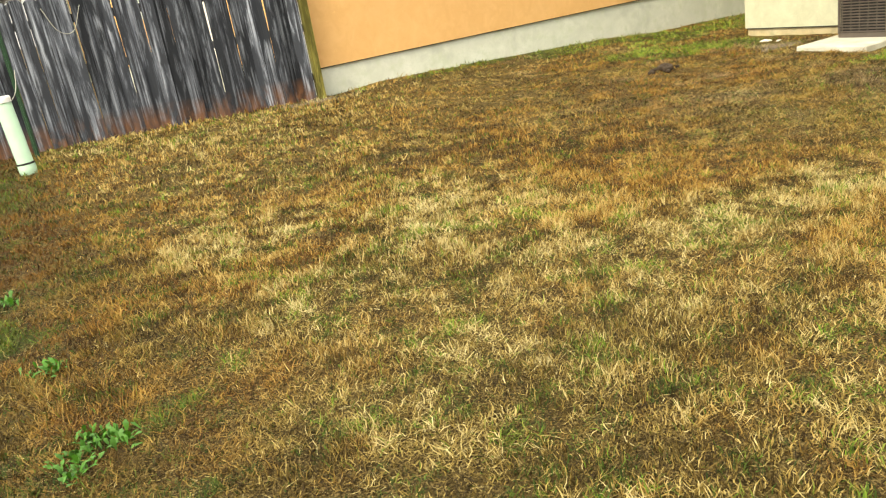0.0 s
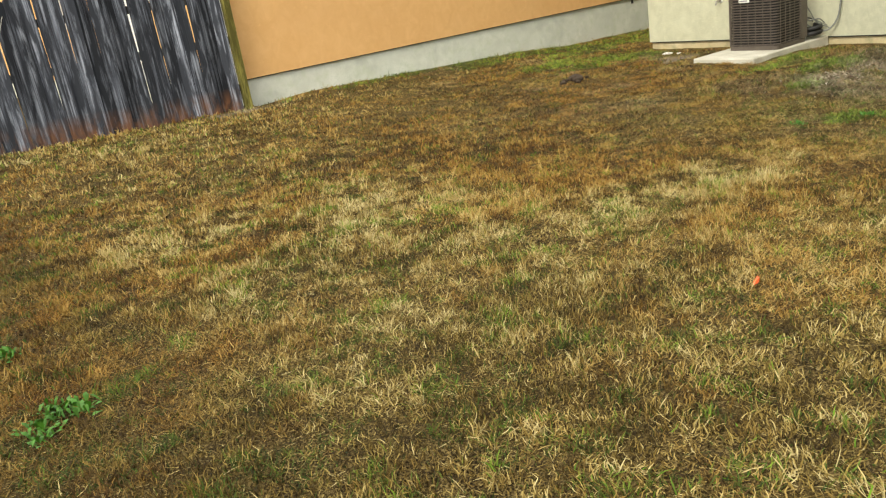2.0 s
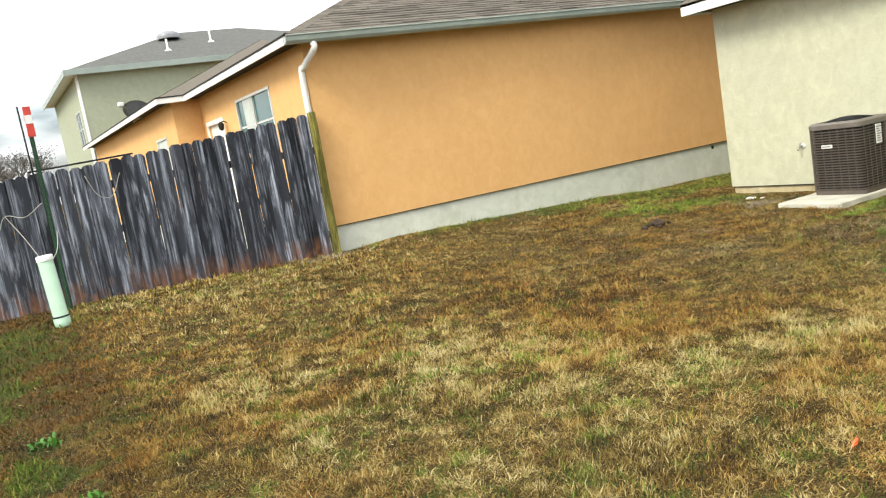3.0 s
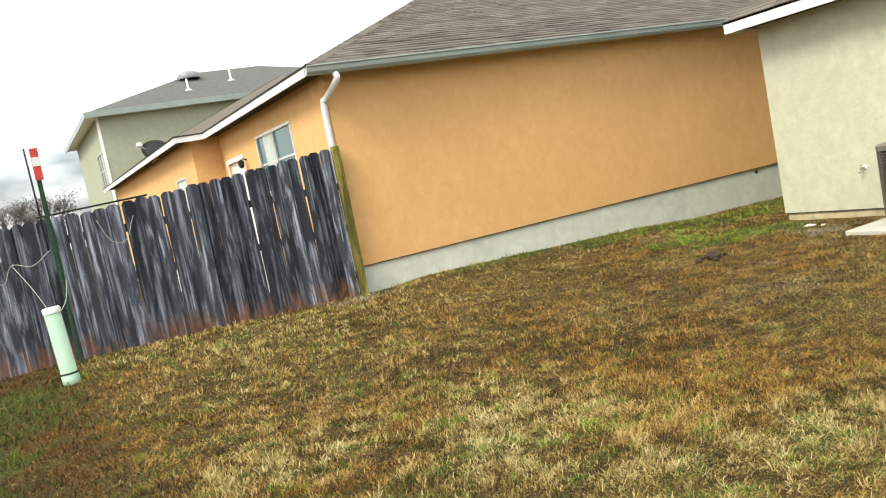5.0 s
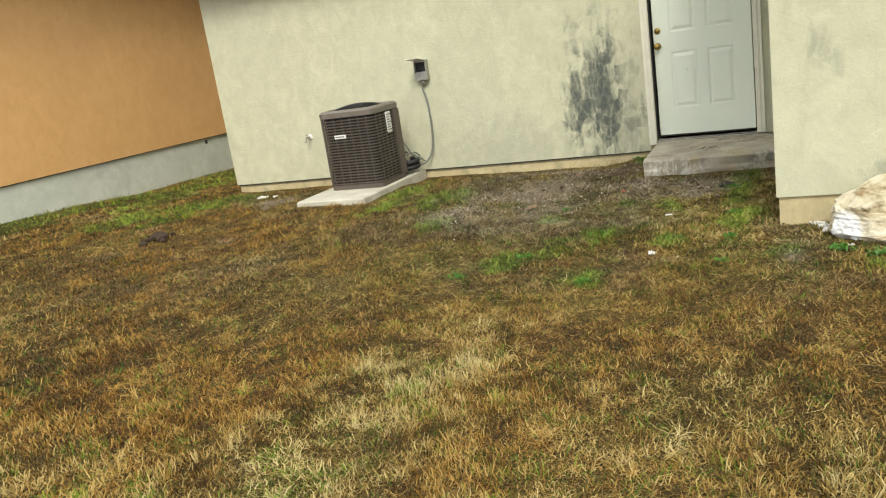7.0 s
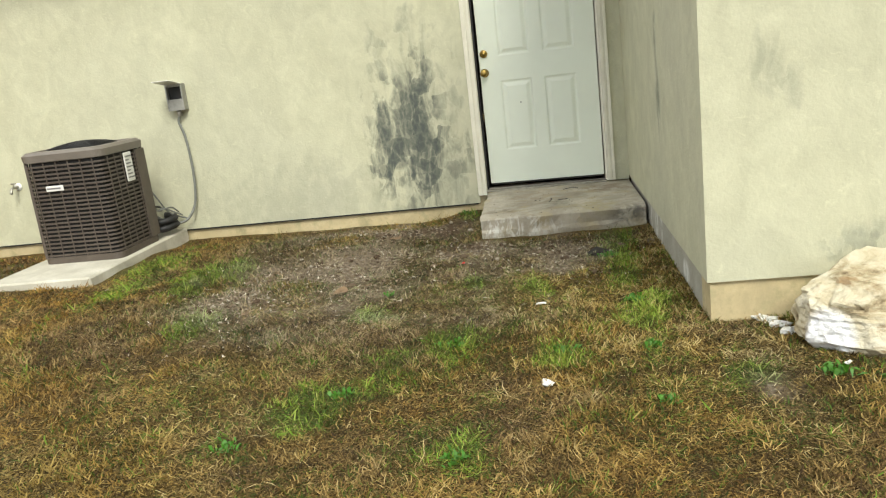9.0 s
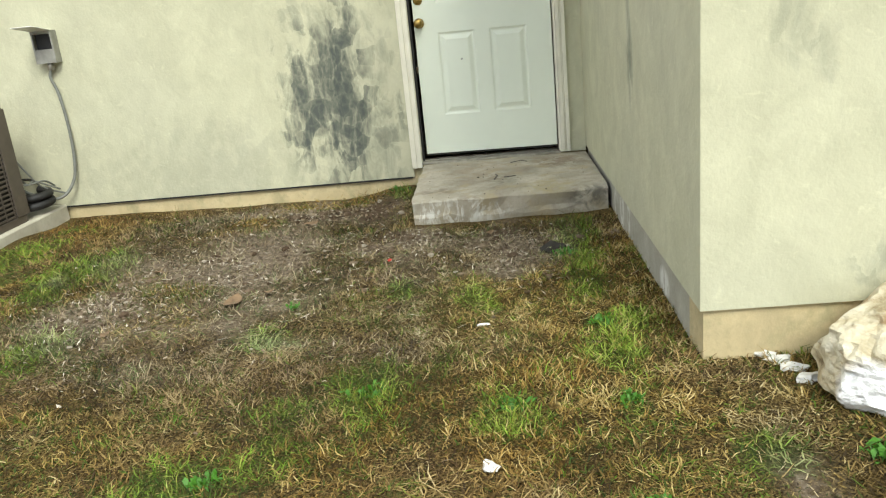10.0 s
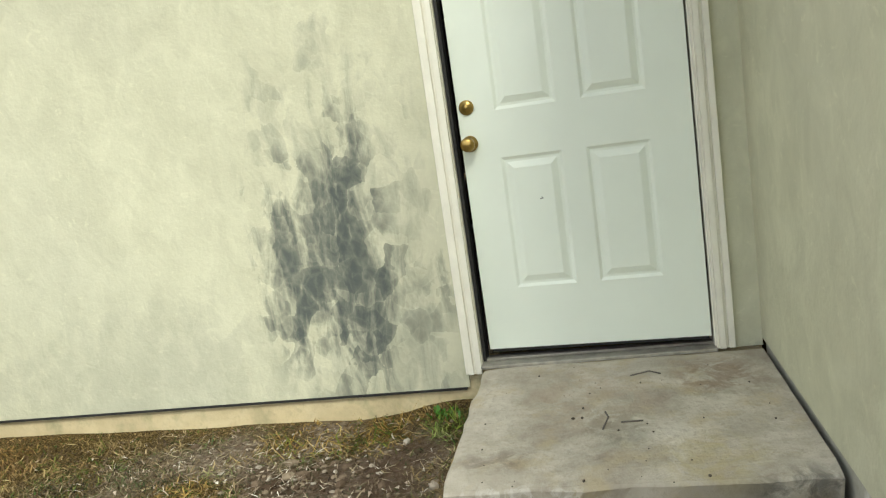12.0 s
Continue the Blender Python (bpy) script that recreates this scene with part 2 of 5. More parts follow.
M_STEEL = simple("dull_steel", (0.35, 0.34, 0.30), 0.4, 0.8, 0.25, 40, 0.05)
M_PVC = simple("pale_green_pvc", (0.36, 0.52, 0.38), 0.45, 0, 0.1, 7, 0.03)
M_TPOST = simple("green_post_paint", (0.03, 0.085, 0.04), 0.6, 0.2, 0.4, 30, 0.1)
M_RED = simple("red_marker", (0.55, 0.05, 0.03), 0.5, 0, 0.15, 20, 0)
M_ORCHIP = simple("orange_plastic", (0.85, 0.13, 0.03), 0.5, 0, 0.1, 20, 0)
M_ROPE = simple("pale_cord", (0.42, 0.42, 0.36), 0.8, 0, 0.2, 40, 0)
M_CHALK = simple("white_chip", (0.78, 0.78, 0.74), 0.9, 0, 0.12, 30, 0.3)
M_DISH = simple("grey_dish_paint", (0.30, 0.31, 0.32), 0.45, 0.1, 0.1, 8, 0)
M_BARK = simple("grey_bark", (0.13, 0.115, 0.10), 0.9, 0, 0.3, 12, 0.4)
M_LEAFDRY = simple("dry_leaf", (0.20, 0.13, 0.07), 0.8, 0, 0.4, 30, 0.1)
M_TILE = simple("beige_floor_tile", (0.40, 0.34, 0.24), 0.5, 0, 0.1, 8, 0)


def fence_wood(name, base, dark, light, rust=True):
    m, n, l, b = mat(name, 0.93, 0, 0.15)
    co = n.new("ShaderNodeTexCoord")
    oi = n.new("ShaderNodeObjectInfo")
    off = n.new("ShaderNodeVectorMath")
    off.operation = "ADD"
    cmb = n.new("ShaderNodeCombineXYZ")
    k = mth(n, l, "MULTIPLY", oi.outputs["Random"], 37.0)
    for i in range(3):
        l.new(k, cmb.inputs[i])
    l.new(co.outputs["Object"], off.inputs[0])
    l.new(cmb.outputs[0], off.inputs[1])

    def nz(scale, st, detail=6, rough=0.6):
        mp = n.new("ShaderNodeMapping")
        mp.inputs["Scale"].default_value = st
        t = n.new("ShaderNodeTexNoise")
        t.inputs["Scale"].default_value, t.inputs["Detail"].default_value, t.inputs["Roughness"].default_value = scale, detail, rough
        t.inputs["Distortion"].default_value = 0.25
        l.new(off.outputs[0], mp.inputs["Vector"])
        l.new(mp.outputs["Vector"], t.inputs["Vector"])
        return t.outputs["Fac"]
    grain = nz(36, (1, 1, 0.028))
    blot = nz(9, (1.4, 1, 0.24))
    col = ramp(n, l, grain, [(0.38, dark), (0.5, base), (0.64, light)])
    col = mixc(n, l, ramp(n, l, blot, [(0.44, (1, 1, 1)), (0.6, (0, 0, 0))]), col, tuple(c * 0.33 for c in base))
    tone = mth(n, l, "ADD", mth(n, l, "MULTIPLY", oi.outputs["Random"], 1.15), 0.38)
    g = n.new("ShaderNodeCombineXYZ")
    for i in range(3):
        l.new(tone, g.inputs[i])
    col = mixc(n, l, 1.0, col, g.outputs[0], "MULTIPLY")
    if rust:
        sp = n.new("ShaderNodeSeparateXYZ")
        l.new(co.outputs["Object"], sp.inputs[0])
        low = mth(n, l, "SUBTRACT", 1.0, mth(n, l, "MULTIPLY", sp.outputs["Z"], 3.2), True)
        low = mth(n, l, "MULTIPLY", low, ramp(n, l, nz(7, (1, 1, 0.5)), [(0.4, (0, 0, 0)), (0.62, (1, 1, 1))]))
        col = mixc(n, l, low, col, (0.24, 0.105, 0.045))
    l.new(col, b.inputs["Base Color"])
    bump(n, l, b, grain, 0.7, 0.006)
    return m


M_PICKET = fence_wood("weathered_grey_wood", (0.125, 0.137, 0.166), (0.020, 0.020, 0.024), (0.36, 0.39, 0.45))
M_POST = fence_wood("yellow_green_treated_wood", (0.30, 0.27, 0.07), (0.16, 0.14, 0.035), (0.42, 0.38, 0.13), False)
M_RAIL = fence_wood("grey_rail_wood", (0.17, 0.16, 0.15), (0.06, 0.055, 0.05), (0.28, 0.26, 0.24), False)

# limestone boulder: cream with rust seams and one chalk-white broken face
M_ROCK, n, l, b = mat("pale_limestone", 0.9, 0, 0.2)
f = noise_node(n, l, 5, 7, 0.65, (1, 1, 2.2), 0.6)
col = ramp(n, l, f, [(0.32, (0.16, 0.12, 0.07)), (0.41, (0.42, 0.35, 0.22)), (0.50, (0.58, 0.52, 0.37)), (0.66, (0.70, 0.66, 0.53))])
col = mixc(n, l, ramp(n, l, noise_node(n, l, 7, 5, 0.6, (1, 1, 3.5)), [(0.56, (0, 0, 0)), (0.66, (0.7, 0.7, 0.7))]), col, (0.27, 0.155, 0.06))
col = mixc(n, l, mth(n, l, "MULTIPLY", blob(n, l, (-0.14, 0.25, -0.04), (0.12, 0.10, 0.12)), 3.0, True), col, (0.82, 0.83, 0.84))
l.new(col, b.inputs["Base Color"])
bump(n, l, b, mth(n, l, "ADD", f, noise_node(n, l, 30, 5)), 0.8, 0.02)

# asphalt shingles, told apart piece by piece
M_SHINGLE, n, l, b = mat("brown_grey_shingle", 0.95, 0, 0.15)
geo = n.new("ShaderNodeNewGeometry")
col = ramp(n, l, geo.outputs["Random Per Island"], [(0.0, (0.115, 0.10, 0.08)), (0.5, (0.165, 0.145, 0.118)), (1.0, (0.215, 0.19, 0.155))])
col = mixc(n, l, mth(n, l, "MULTIPLY", noise_node(n, l, 90, 3), 0.5), col, (0.07, 0.062, 0.052))
l.new(col, b.inputs["Base Color"])
bump(n, l, b, noise_node(n, l, 120, 3), 0.5, 0.003)

M_FARROOF = simple("weathered_grey_shingle", (0.115, 0.115, 0.105), 0.95, 0, 0.25, 7, 0.3)

# soil under the grass
M_SOIL, n, l, b = mat("thatch_and_soil", 0.97, 0, 0.1)
at = n.new("ShaderNodeAttribute")
at.attribute_name = "ground_kind"
ab = noise_node(n, l, 3.2, 7, 0.65)
ac = noise_node(n, l, 42, 6, 0.7)
blades = noise_node(n, l, 120, 3, 0.6)
# fine dark specks paint the shadows between blades into the thatch
thatch = ramp(n, l, blades, [(0.38, (0.018, 0.012, 0.005)), (0.5, (0.090, 0.063, 0.023)), (0.60, (0.24, 0.175, 0.070))])
thatch = mixc(n, l, ramp(n, l, ab, [(0.42, (0, 0, 0)), (0.62, (0.4, 0.4, 0.4))]), thatch, (0.085, 0.060, 0.016))
bare = ramp(n, l, ac, [(0.3, (0.070, 0.050, 0.036)), (0.5, (0.185, 0.145, 0.104)), (0.70, (0.38, 0.33, 0.26))])
sp = n.new("ShaderNodeSeparateXYZ")
l.new(at.outputs["Vector"], sp.inputs[0])
col = mixc(n, l, sp.outputs["X"], thatch, bare)
col = mixc(n, l, mth(n, l, "MULTIPLY", sp.outputs["Y"], 0.65), col, (0.055, 0.085, 0.022))
col = mixc(n, l, mth(n, l, "MULTIPLY", sp.outputs["Z"], 0.75), col, (0.075, 0.045, 0.028))
l.new(col, b.inputs["Base Color"])
bump(n, l, b, mth(n, l, "ADD", ac, ab), 0.9, 0.02)

# grass blades: hue from the two attributes each blade carries
M_GRASS, n, l, b = mat("grass_blades", 0.75, 0, 0.25)
at = n.new("ShaderNodeAttribute")
at.attribute_name = "blade_tone"
sp = n.new("ShaderNodeSeparateXYZ")
l.new(at.outputs["Vector"], sp.inputs[0])
# the darkest dry stop also serves as painted self-shadow of the lawn
dry = ramp(n, l, sp.outputs["X"], [(0.0, (0.030, 0.019, 0.005)), (0.25, (0.100, 0.066, 0.014)), (0.52, (0.240, 0.165, 0.040)), (0.78, (0.385, 0.292, 0.098)), (1.0, (0.560, 0.470, 0.230))])
green = ramp(n, l, sp.outputs["X"], [(0.0, (0.020, 0.042, 0.006)), (0.45, (0.068, 0.135, 0.014)), (0.75, (0.130, 0.265, 0.013)), (1.0, (0.25, 0.38, 0.04))])
rust = ramp(n, l, sp.outputs["X"], [(0.0, (0.045, 0.021, 0.006)), (0.28, (0.135, 0.064, 0.013)), (0.55, (0.272, 0.142, 0.026)), (0.8, (0.375, 0.225, 0.052)), (1.0, (0.455, 0.325, 0.110))])
dry = mixc(n, l, sp.outputs["Z"], dry, rust)
col = mixc(n, l, sp.outputs["Y"], dry, green)
faded = n.new("ShaderNodeAttribute")
faded.attribute_name = "blade_fade"
grey = n.new("ShaderNodeHueSaturation")
grey.inputs["Saturation"].default_value, grey.inputs["Value"].default_value = 0.58, 0.92
l.new(col, grey.inputs["Color"])
l.new(mixc(n, l, faded.outputs["Fac"], col, grey.outputs["Color"]), b.inputs["Base Color"])
M_WEED = simple("bright_green_leaf", (0.050, 0.165, 0.008), 0.55, 0, 0.3, 25, 0.05)


# ---- building helpers ----
def obj(name, bm, material, parent=None, label="", at=None):
    me = bpy.data.meshes.new(name)
    bm.to_mesh(me)
    bm.free()
    for m in (material if isinstance(material, (list, tuple)) else (material,)):
        me.materials.append(m)
    ob = new(name, me)
    if parent is not None:
        ob.parent = parent
    if at is not None:
        ob.matrix_basis = at
    return tagged(ob, label)


def part(name, bm, material, parent, label="", at=None):
    return obj(name, bm, material, parent, label, at)


def structure(name, bm, material, label="", parent=None):
    return tagged(obj(name, bm, material, parent), label, kind="structure")


def thing(name, place, label, category, group=""):
    e = new(name)
    e.empty_display_size = 0.1
    e.matrix_basis = pose(*place) if isinstance(place, tuple) else place
    return tagged(e, label, category, group)


def box(bm, lo, hi, bevel=0.0, mi=0):
    vs = [bm.verts.new((x, y, z)) for x in (lo[0], hi[0]) for y in (lo[1], hi[1]) for z in (lo[2], hi[2])]
    fs = [bm.faces.new([vs[i] for i in q]) for q in ((0, 1, 3, 2), (4, 6, 7, 5), (0, 4, 5, 1), (2, 3, 7, 6), (0, 2, 6, 4), (1, 5, 7, 3))]
    for q in fs:
        q.material_index = mi
    if bevel:
        es = list({e for q in fs for e in q.edges})
        bmesh.ops.bevel(bm, geom=es, offset=bevel, segments=1, affect="EDGES", profile=0.5)
    return bm


def boxes(*items, bevel=0.0):
    bm = bmesh.new()
    for lo, hi in items:
        box(bm, lo, hi, bevel)
    return bm


def lathe(profile, steps=24, cap=True):
    """Turns (radius, height) pairs about z."""
    bm = bmesh.new()
    rings = []
    for r, z in profile:
        rings.append([bm.verts.new((r * math.cos(2 * math.pi * k / steps), r * math.sin(2 * math.pi * k / steps), z)) for k in range(steps)])
    for a, c in zip(rings, rings[1:]):
        for k in range(steps):
            f = bm.faces.new((a[k], a[(k + 1) % steps], c[(k + 1) % steps], c[k]))
            f.smooth = True
    if cap:
        bm.faces.new(rings[0][::-1])
        bm.faces.new(rings[-1])
    return bm


def tube(points, radius, steps=8, bm=None, taper=None):
    """A round tube through the points."""
    bm = bm or bmesh.new()
    pts = [Vector(p) for p in points]
    rings = []
    up = Vector((0.13, 0.21, 0.97))
    for i, p in enumerate(pts):
        d = (pts[min(i + 1, len(pts) - 1)] - pts[max(i - 1, 0)]).normalized()
        u = d.cross(up)
        if u.length < 0.05:
            u = d.cross(Vector((1, 0, 0)))
        u.normalize()
        v = d.cross(u)
        r = radius if taper is None else radius + (taper - radius) * i / (len(pts) - 1)
        rings.append([bm.verts.new(p + r * (math.cos(2 * math.pi * k / steps) * u + math.sin(2 * math.pi * k / steps) * v)) for k in range(steps)])
    for a, c in zip(rings, rings[1:]):
        for k in range(steps):
            f = bm.faces.new((a[k], c[k], c[(k + 1) % steps], a[(k + 1) % steps]))
            f.smooth = True
    bm.faces.new(rings[0])
    bm.faces.new(rings[-1][::-1])
    return bm


def curve_points(ctrl, per=8):
    """Catmull-Rom through the control points."""
    c = [Vector(p) for p in ctrl]
    c = [2 * c[0] - c[1]] + c + [2 * c[-1] - c[-2]]
    out = []
    for i in range(1, len(c) - 2):
        for k in range(per):
            t = k / per
            a, b_, d, e = c[i - 1], c[i], c[i + 1], c[i + 2]
            out.append(0.5 * ((2 * b_) + (d - a) * t + (2 * a - 5 * b_ + 4 * d - e) * t * t + (3 * b_ - a - 3 * d + e) * t ** 3))
    out.append(c[-2])
    return out


def sstep(a, b_, v):
    t = np.clip((v - a) / (b_ - a), 0, 1)
    return t * t * (3 - 2 * t)


_rng = np.random.RandomState(7)
_lat = _rng.rand(256, 256)


def vnoise(x, y):
    xi, yi = np.floor(x).astype(int), np.floor(y).astype(int)
    fx, fy = x - xi, y - yi
    fx, fy = fx * fx * (3 - 2 * fx), fy * fy * (3 - 2 * fy)
    g = lambda i, j: _lat[i % 256, j % 256]
    return (g(xi, yi) * (1 - fx) + g(xi + 1, yi) * fx) * (1 - fy) + (g(xi, yi + 1) * (1 - fx) + g(xi + 1, yi + 1) * fx) * fy


def fbm(x, y, octaves=4):
    s, a, t = 0, 1.0, 0
    for k in range(octaves):
        s = s + a * vnoise(x * 2 ** k + 17 * k, y * 2 ** k + 31 * k)
        t += a
        a *= 0.55
    return s / t


def ground_z(x, y):
    """The lawn falls gently from where the walk starts to the house, and rises a little to the fence."""
    x, y = np.asarray(x, float), np.asarray(y, float)
    z = -0.03 - 0.17 * sstep(-0.8, 6.0, x)
    z = z + 0.13 * sstep(5.5, 9.3, y) * sstep(9.5, 4.5, x)
    z = z + 0.02 * sstep(4.0, 6.0, x) * sstep(2.4, 4.5, y) * sstep(9.0, 6.0, y)
    z = z - 0.07 * sstep(8.0, 12.0, x) * sstep(7.4, 8.6, y)
    z = z + 0.05 * sstep(4.0, 4.8, x) * sstep(9.8, 8.4, x) * sstep(8.6, 9.5, y)
    z = z - 0.25 * sstep(9.7, 14.0, y)
    z = z - 0.055 * sstep(8.4, 8.95, x) * sstep(2.3, 2.7, y) * sstep(7.6, 7.2, y)
    return z + 0.028 * (fbm(x * 1.1, y * 1.1) - 0.5) + 0.02 * (fbm(x * 4, y * 4, 3) - 0.5)


# patches of living grass: x, y, radius along x, radius along y
LUSH = [(8.6, 9.15, 2.2, 0.30), (10.4, 8.7, 1.3, 0.6), (7.4, 7.0, 0.5, 0.3), (7.45, 1.28, 0.5, 0.14), (6.55, 1.2, 0.25, 0.10), (6.9, 1.75, 0.2, 0.1), (6.6, 3.55, 0.3, 0.15), (5.52, 2.6, 0.24, 0.17), (5.8, 2.36, 0.22, 0.14), (6.1, 2.1, 0.22, 0.15), (5.2, 2.85, 0.13, 0.1), (7.0, 2.1, 0.14, 0.07), (6.6, 2.6, 0.12, 0.10), (5.08, 1.97, 0.16, 0.1), (5.92, 1.29, 0.09, 0.06), (5.93, 1.64, 0.08, 0.05), (7.0, 1.30, 0.4, 0.12),
        (6.25, 1.25, 0.28, 0.11), (5.8, 1.66, 0.14, 0.1), (8.1, 4.45, 0.5, 0.22), (7.4, 4.4, 0.5, 0.2), (8.9, 2.25, 0.15, 0.12),
        (8.2, 6.9, 0.7, 0.5), (7.4, 7.6, 0.6, 0.5), (9.4, 8.6, 1.4, 0.7), (12.0, 8.7, 2.5, 0.9), (7.2, 9.4, 2.6, 0.22), (6.3, 9.45, 0.8, 0.25),
        (-0.35, 7.7, 0.5, 0.9), (-0.45, 5.9, 0.35, 0.9), (-0.2, 3.9, 0.16, 0.3), (0.33, 8.4, 0.16, 0.14), (5.3, 0.55, 0.10, 0.08), (5.6, 1.0, 0.10, 0.08),
        (-1.2, 6.5, 0.7, 2.0), (7.6, 3.9, 0.5, 0.25)]
GREEN = [(1.06, 1.65, 0.07), (1.38, 1.74, 0.07), (1.46, 0.86, 0.07), (1.5, 1.54, 0.06), (1.45, 0.47, 0.06), (0.28, 2.59, 0.12), (0.2, 2.03, 0.1), (1.1, 1.28, 0.06), (0.98, 1.42, 0.07), (1.59, 2.69, 0.05),
         (1.35, 3.0, 0.06), (1.87, 1.12, 0.05), (1.9, 8.51, 0.14), (0.17, 2.86, 0.1), (-0.14, 4.39, 0.12), (-0.14, 3.75, 0.12), (5.13, 2.71, 0.09), (5.08, 1.14, 0.09), (4.8, 2.46, 0.12), (5.12, 2.04, 0.25), (3.78, 1.48, 0.08)]
PALE = [(1.92, 4.2, 0.3, 0.22), (2.35, 3.4, 0.35, 0.25), (2.8, 1.45, 0.3, 0.3), (2.5, 3.55, 0.2, 0.2), (1.3, 2.2, 0.25, 0.2), (1.1, 3.6, 0.35, 0.5)]
DUG = [(8.5, 2.75, 0.22, 0.3), (8.45, 2.42, 0.45, 0.16), (7.9, 2.3, 0.16, 0.16), (7.85, 1.45, 0.12, 0.3)]
BARE = [(7.75, 2.15, 0.42, 0.32), (7.5, 3.0, 0.9, 0.78), (8.5, 2.5, 0.5, 0.35), (7.5, 1.55, 0.55, 0.32), (6.95, 3.5, 0.4, 0.3), (5.45, 0.95, 0.12, 0.07), (6.45, 6.28, 0.16, 0.10),
        (8.05, 6.0, 0.5, 0.25), (8.75, 3.1, 0.45, 0.6), (3.6, 9.25, 0.5, 0.25)]


def cover(x, y, patches):
    v = np.zeros_like(x)
    wob = 0.75 + 1.5 * (fbm(x * 4.3 + 5, y * 4.3, 4) - 0.5)
    for cx, cy, rx, ry in patches:
        d = np.sqrt(((x - cx) / rx) ** 2 + ((y - cy) / ry) ** 2)
        v = np.maximum(v, np.clip((1.35 * wob - d + 0.15) * 1.1, 0, 1))
    return v


# ---- ground ----
def axis(lo, hi, near, far):
    a = list(np.arange(lo, hi + 1e-6, near))
    g = near
    while a[-1] < far:
        g *= 1.35
        a.append(a[-1] + g)
    g = near
    while a[0] > -far:
        g *= 1.35
        a.insert(0, a[0] - g)
    return np.array(a)


gx, gy = axis(-2.0, 13.0, 0.07, 400), axis(-1.0, 11.0, 0.07, 400)
GX, GY = np.meshgrid(gx, gy, indexing="ij")
GZ = ground_z(GX, GY)
verts = np.stack([GX.ravel(), GY.ravel(), GZ.ravel()], 1)
ni, nj = len(gx), len(gy)
I, J = np.meshgrid(np.arange(ni - 1), np.arange(nj - 1), indexing="ij")
q = (I * nj + J).ravel()
faces = np.stack([q, q + nj, q + nj + 1, q + 1], 1)
me = bpy.data.meshes.new("ground")
me.vertices.add(len(verts))
me.vertices.foreach_set("co", verts.ravel())
me.loops.add(faces.size)
me.loops.foreach_set("vertex_index", faces.ravel())
me.polygons.add(len(faces))
me.polygons.foreach_set("loop_start", np.arange(0, faces.size, 4))
me.polygons.foreach_set("use_smooth", np.ones(len(faces), bool))
me.update()
kind = me.attributes.new("ground_kind", "FLOAT_VECTOR", "POINT")
kv = np.stack([cover(verts[:, 0], verts[:, 1], BARE), cover(verts[:, 0], verts[:, 1], LUSH), cover(verts[:, 0], verts[:, 1], DUG)], 1)
kind.data.foreach_set("vector", kv.ravel())
me.materials.append(M_SOIL)
tagged(new("ground", me), "backyard ground of brown thatch and grey soil", kind="structure")


# ---- cream house ----
XW, YN, ZB, ZT = 9.12, 7.37, -0.135, 2.38      # west wall face, north face, stucco's lower edge, soffit
XP, YP = 6.15, 1.03                            # front and north faces of the projecting room
DL, DR, DTOP = 2.135, 1.215, 2.03              # door leaf's sides
house = thing("cream_house", (0, 0, 0), "single-storey house with cream stucco walls and a white door", "house")
house["kind"] = "structure"


def hpart(name, bm, material, label=""):
    return structure(name, bm, material, label, house)


hpart("wall_west", boxes(((XW, DL + 0.075, ZB), (XW + 0.2, YN, ZT)), ((XW, DR - 0.075, DTOP + 0.07), (XW + 0.2, DL + 0.075, ZT)),
                         ((XW, YP, -0.05), (XW + 0.2, DR - 0.075, ZT))), M_CREAM, "cream stucco wall with grey mould beside the door")
hpart("wall_north", boxes(((XW + 0.2, YN - 0.2, ZB), (19, YN, ZT))), M_CREAM, "cream stucco wall")
hpart("wall_porch_side", boxes(((XP, YP - 0.2, -0.02), (XW + 0.2, YP, ZT))), M_CREAM, "shaded cream stucco wall beside the step")
hpart("wall_porch_front", boxes(((XP, -6.0, -0.02), (XP + 0.2, YP - 0.2, ZT))), M_CREAM, "cream stucco wall behind the boulder")
hpart("wall_south", boxes(((XP + 0.2, -6.0, -0.02), (19, -5.8, ZT))), M_CREAM, "cream stucco wall")
hpart("wall_east", boxes(((19, -6.0, ZB), (19.2, YN, ZT))), M_CREAM, "cream stucco wall")
hpart("foundation", boxes(((XW + 0.02, DL + 0.09, -0.7), (XW + 0.2, YN - 0.03, ZB)), ((XW + 0.2, YN - 0.19, -0.7), (19, YN - 0.03, ZB)),
                          ((XW + 0.02, YP, -0.7), (XW + 0.2, DL + 0.09, -0.06))), M_FOUND_TAN, "low tan concrete foundation edge")
# thin dark strip that stands in for the shadow line below the stucco
hpart("shadow_gap_strip", boxes(((XW - 0.003, DL + 0.09, ZB - 0.011), (XW + 0.02, YN - 0.03, ZB - 0.001))), M_DARK, "dark strip painted as the shadow gap under the stucco")
hpart("porch_foundation", boxes(((XP + 0.2, YP - 0.2, -0.7), (XW + 0.02, YP - 0.015, -0.02))), M_FOUND_GREY, "grey concrete foundation with pale paint streaks")
hpart("porch_foundation", boxes(((XP + 0.02, -6.0, -0.7), (XP + 0.2, YP - 0.015, -0.02))), M_FOUND_TAN, "stained tan concrete foundation")
# near-black colour paints the shade under the eave
hpart("soffit", boxes(((XW - 0.42, -6.4, ZT), (19.6, YN + 0.12, ZT + 0.02)), ((XP - 0.90, -6.4, ZT + 0.003), (XW - 0.42, YP + 0.35, ZT + 0.02))), M_DARK, "soffit board coloured near-black for eave shade")
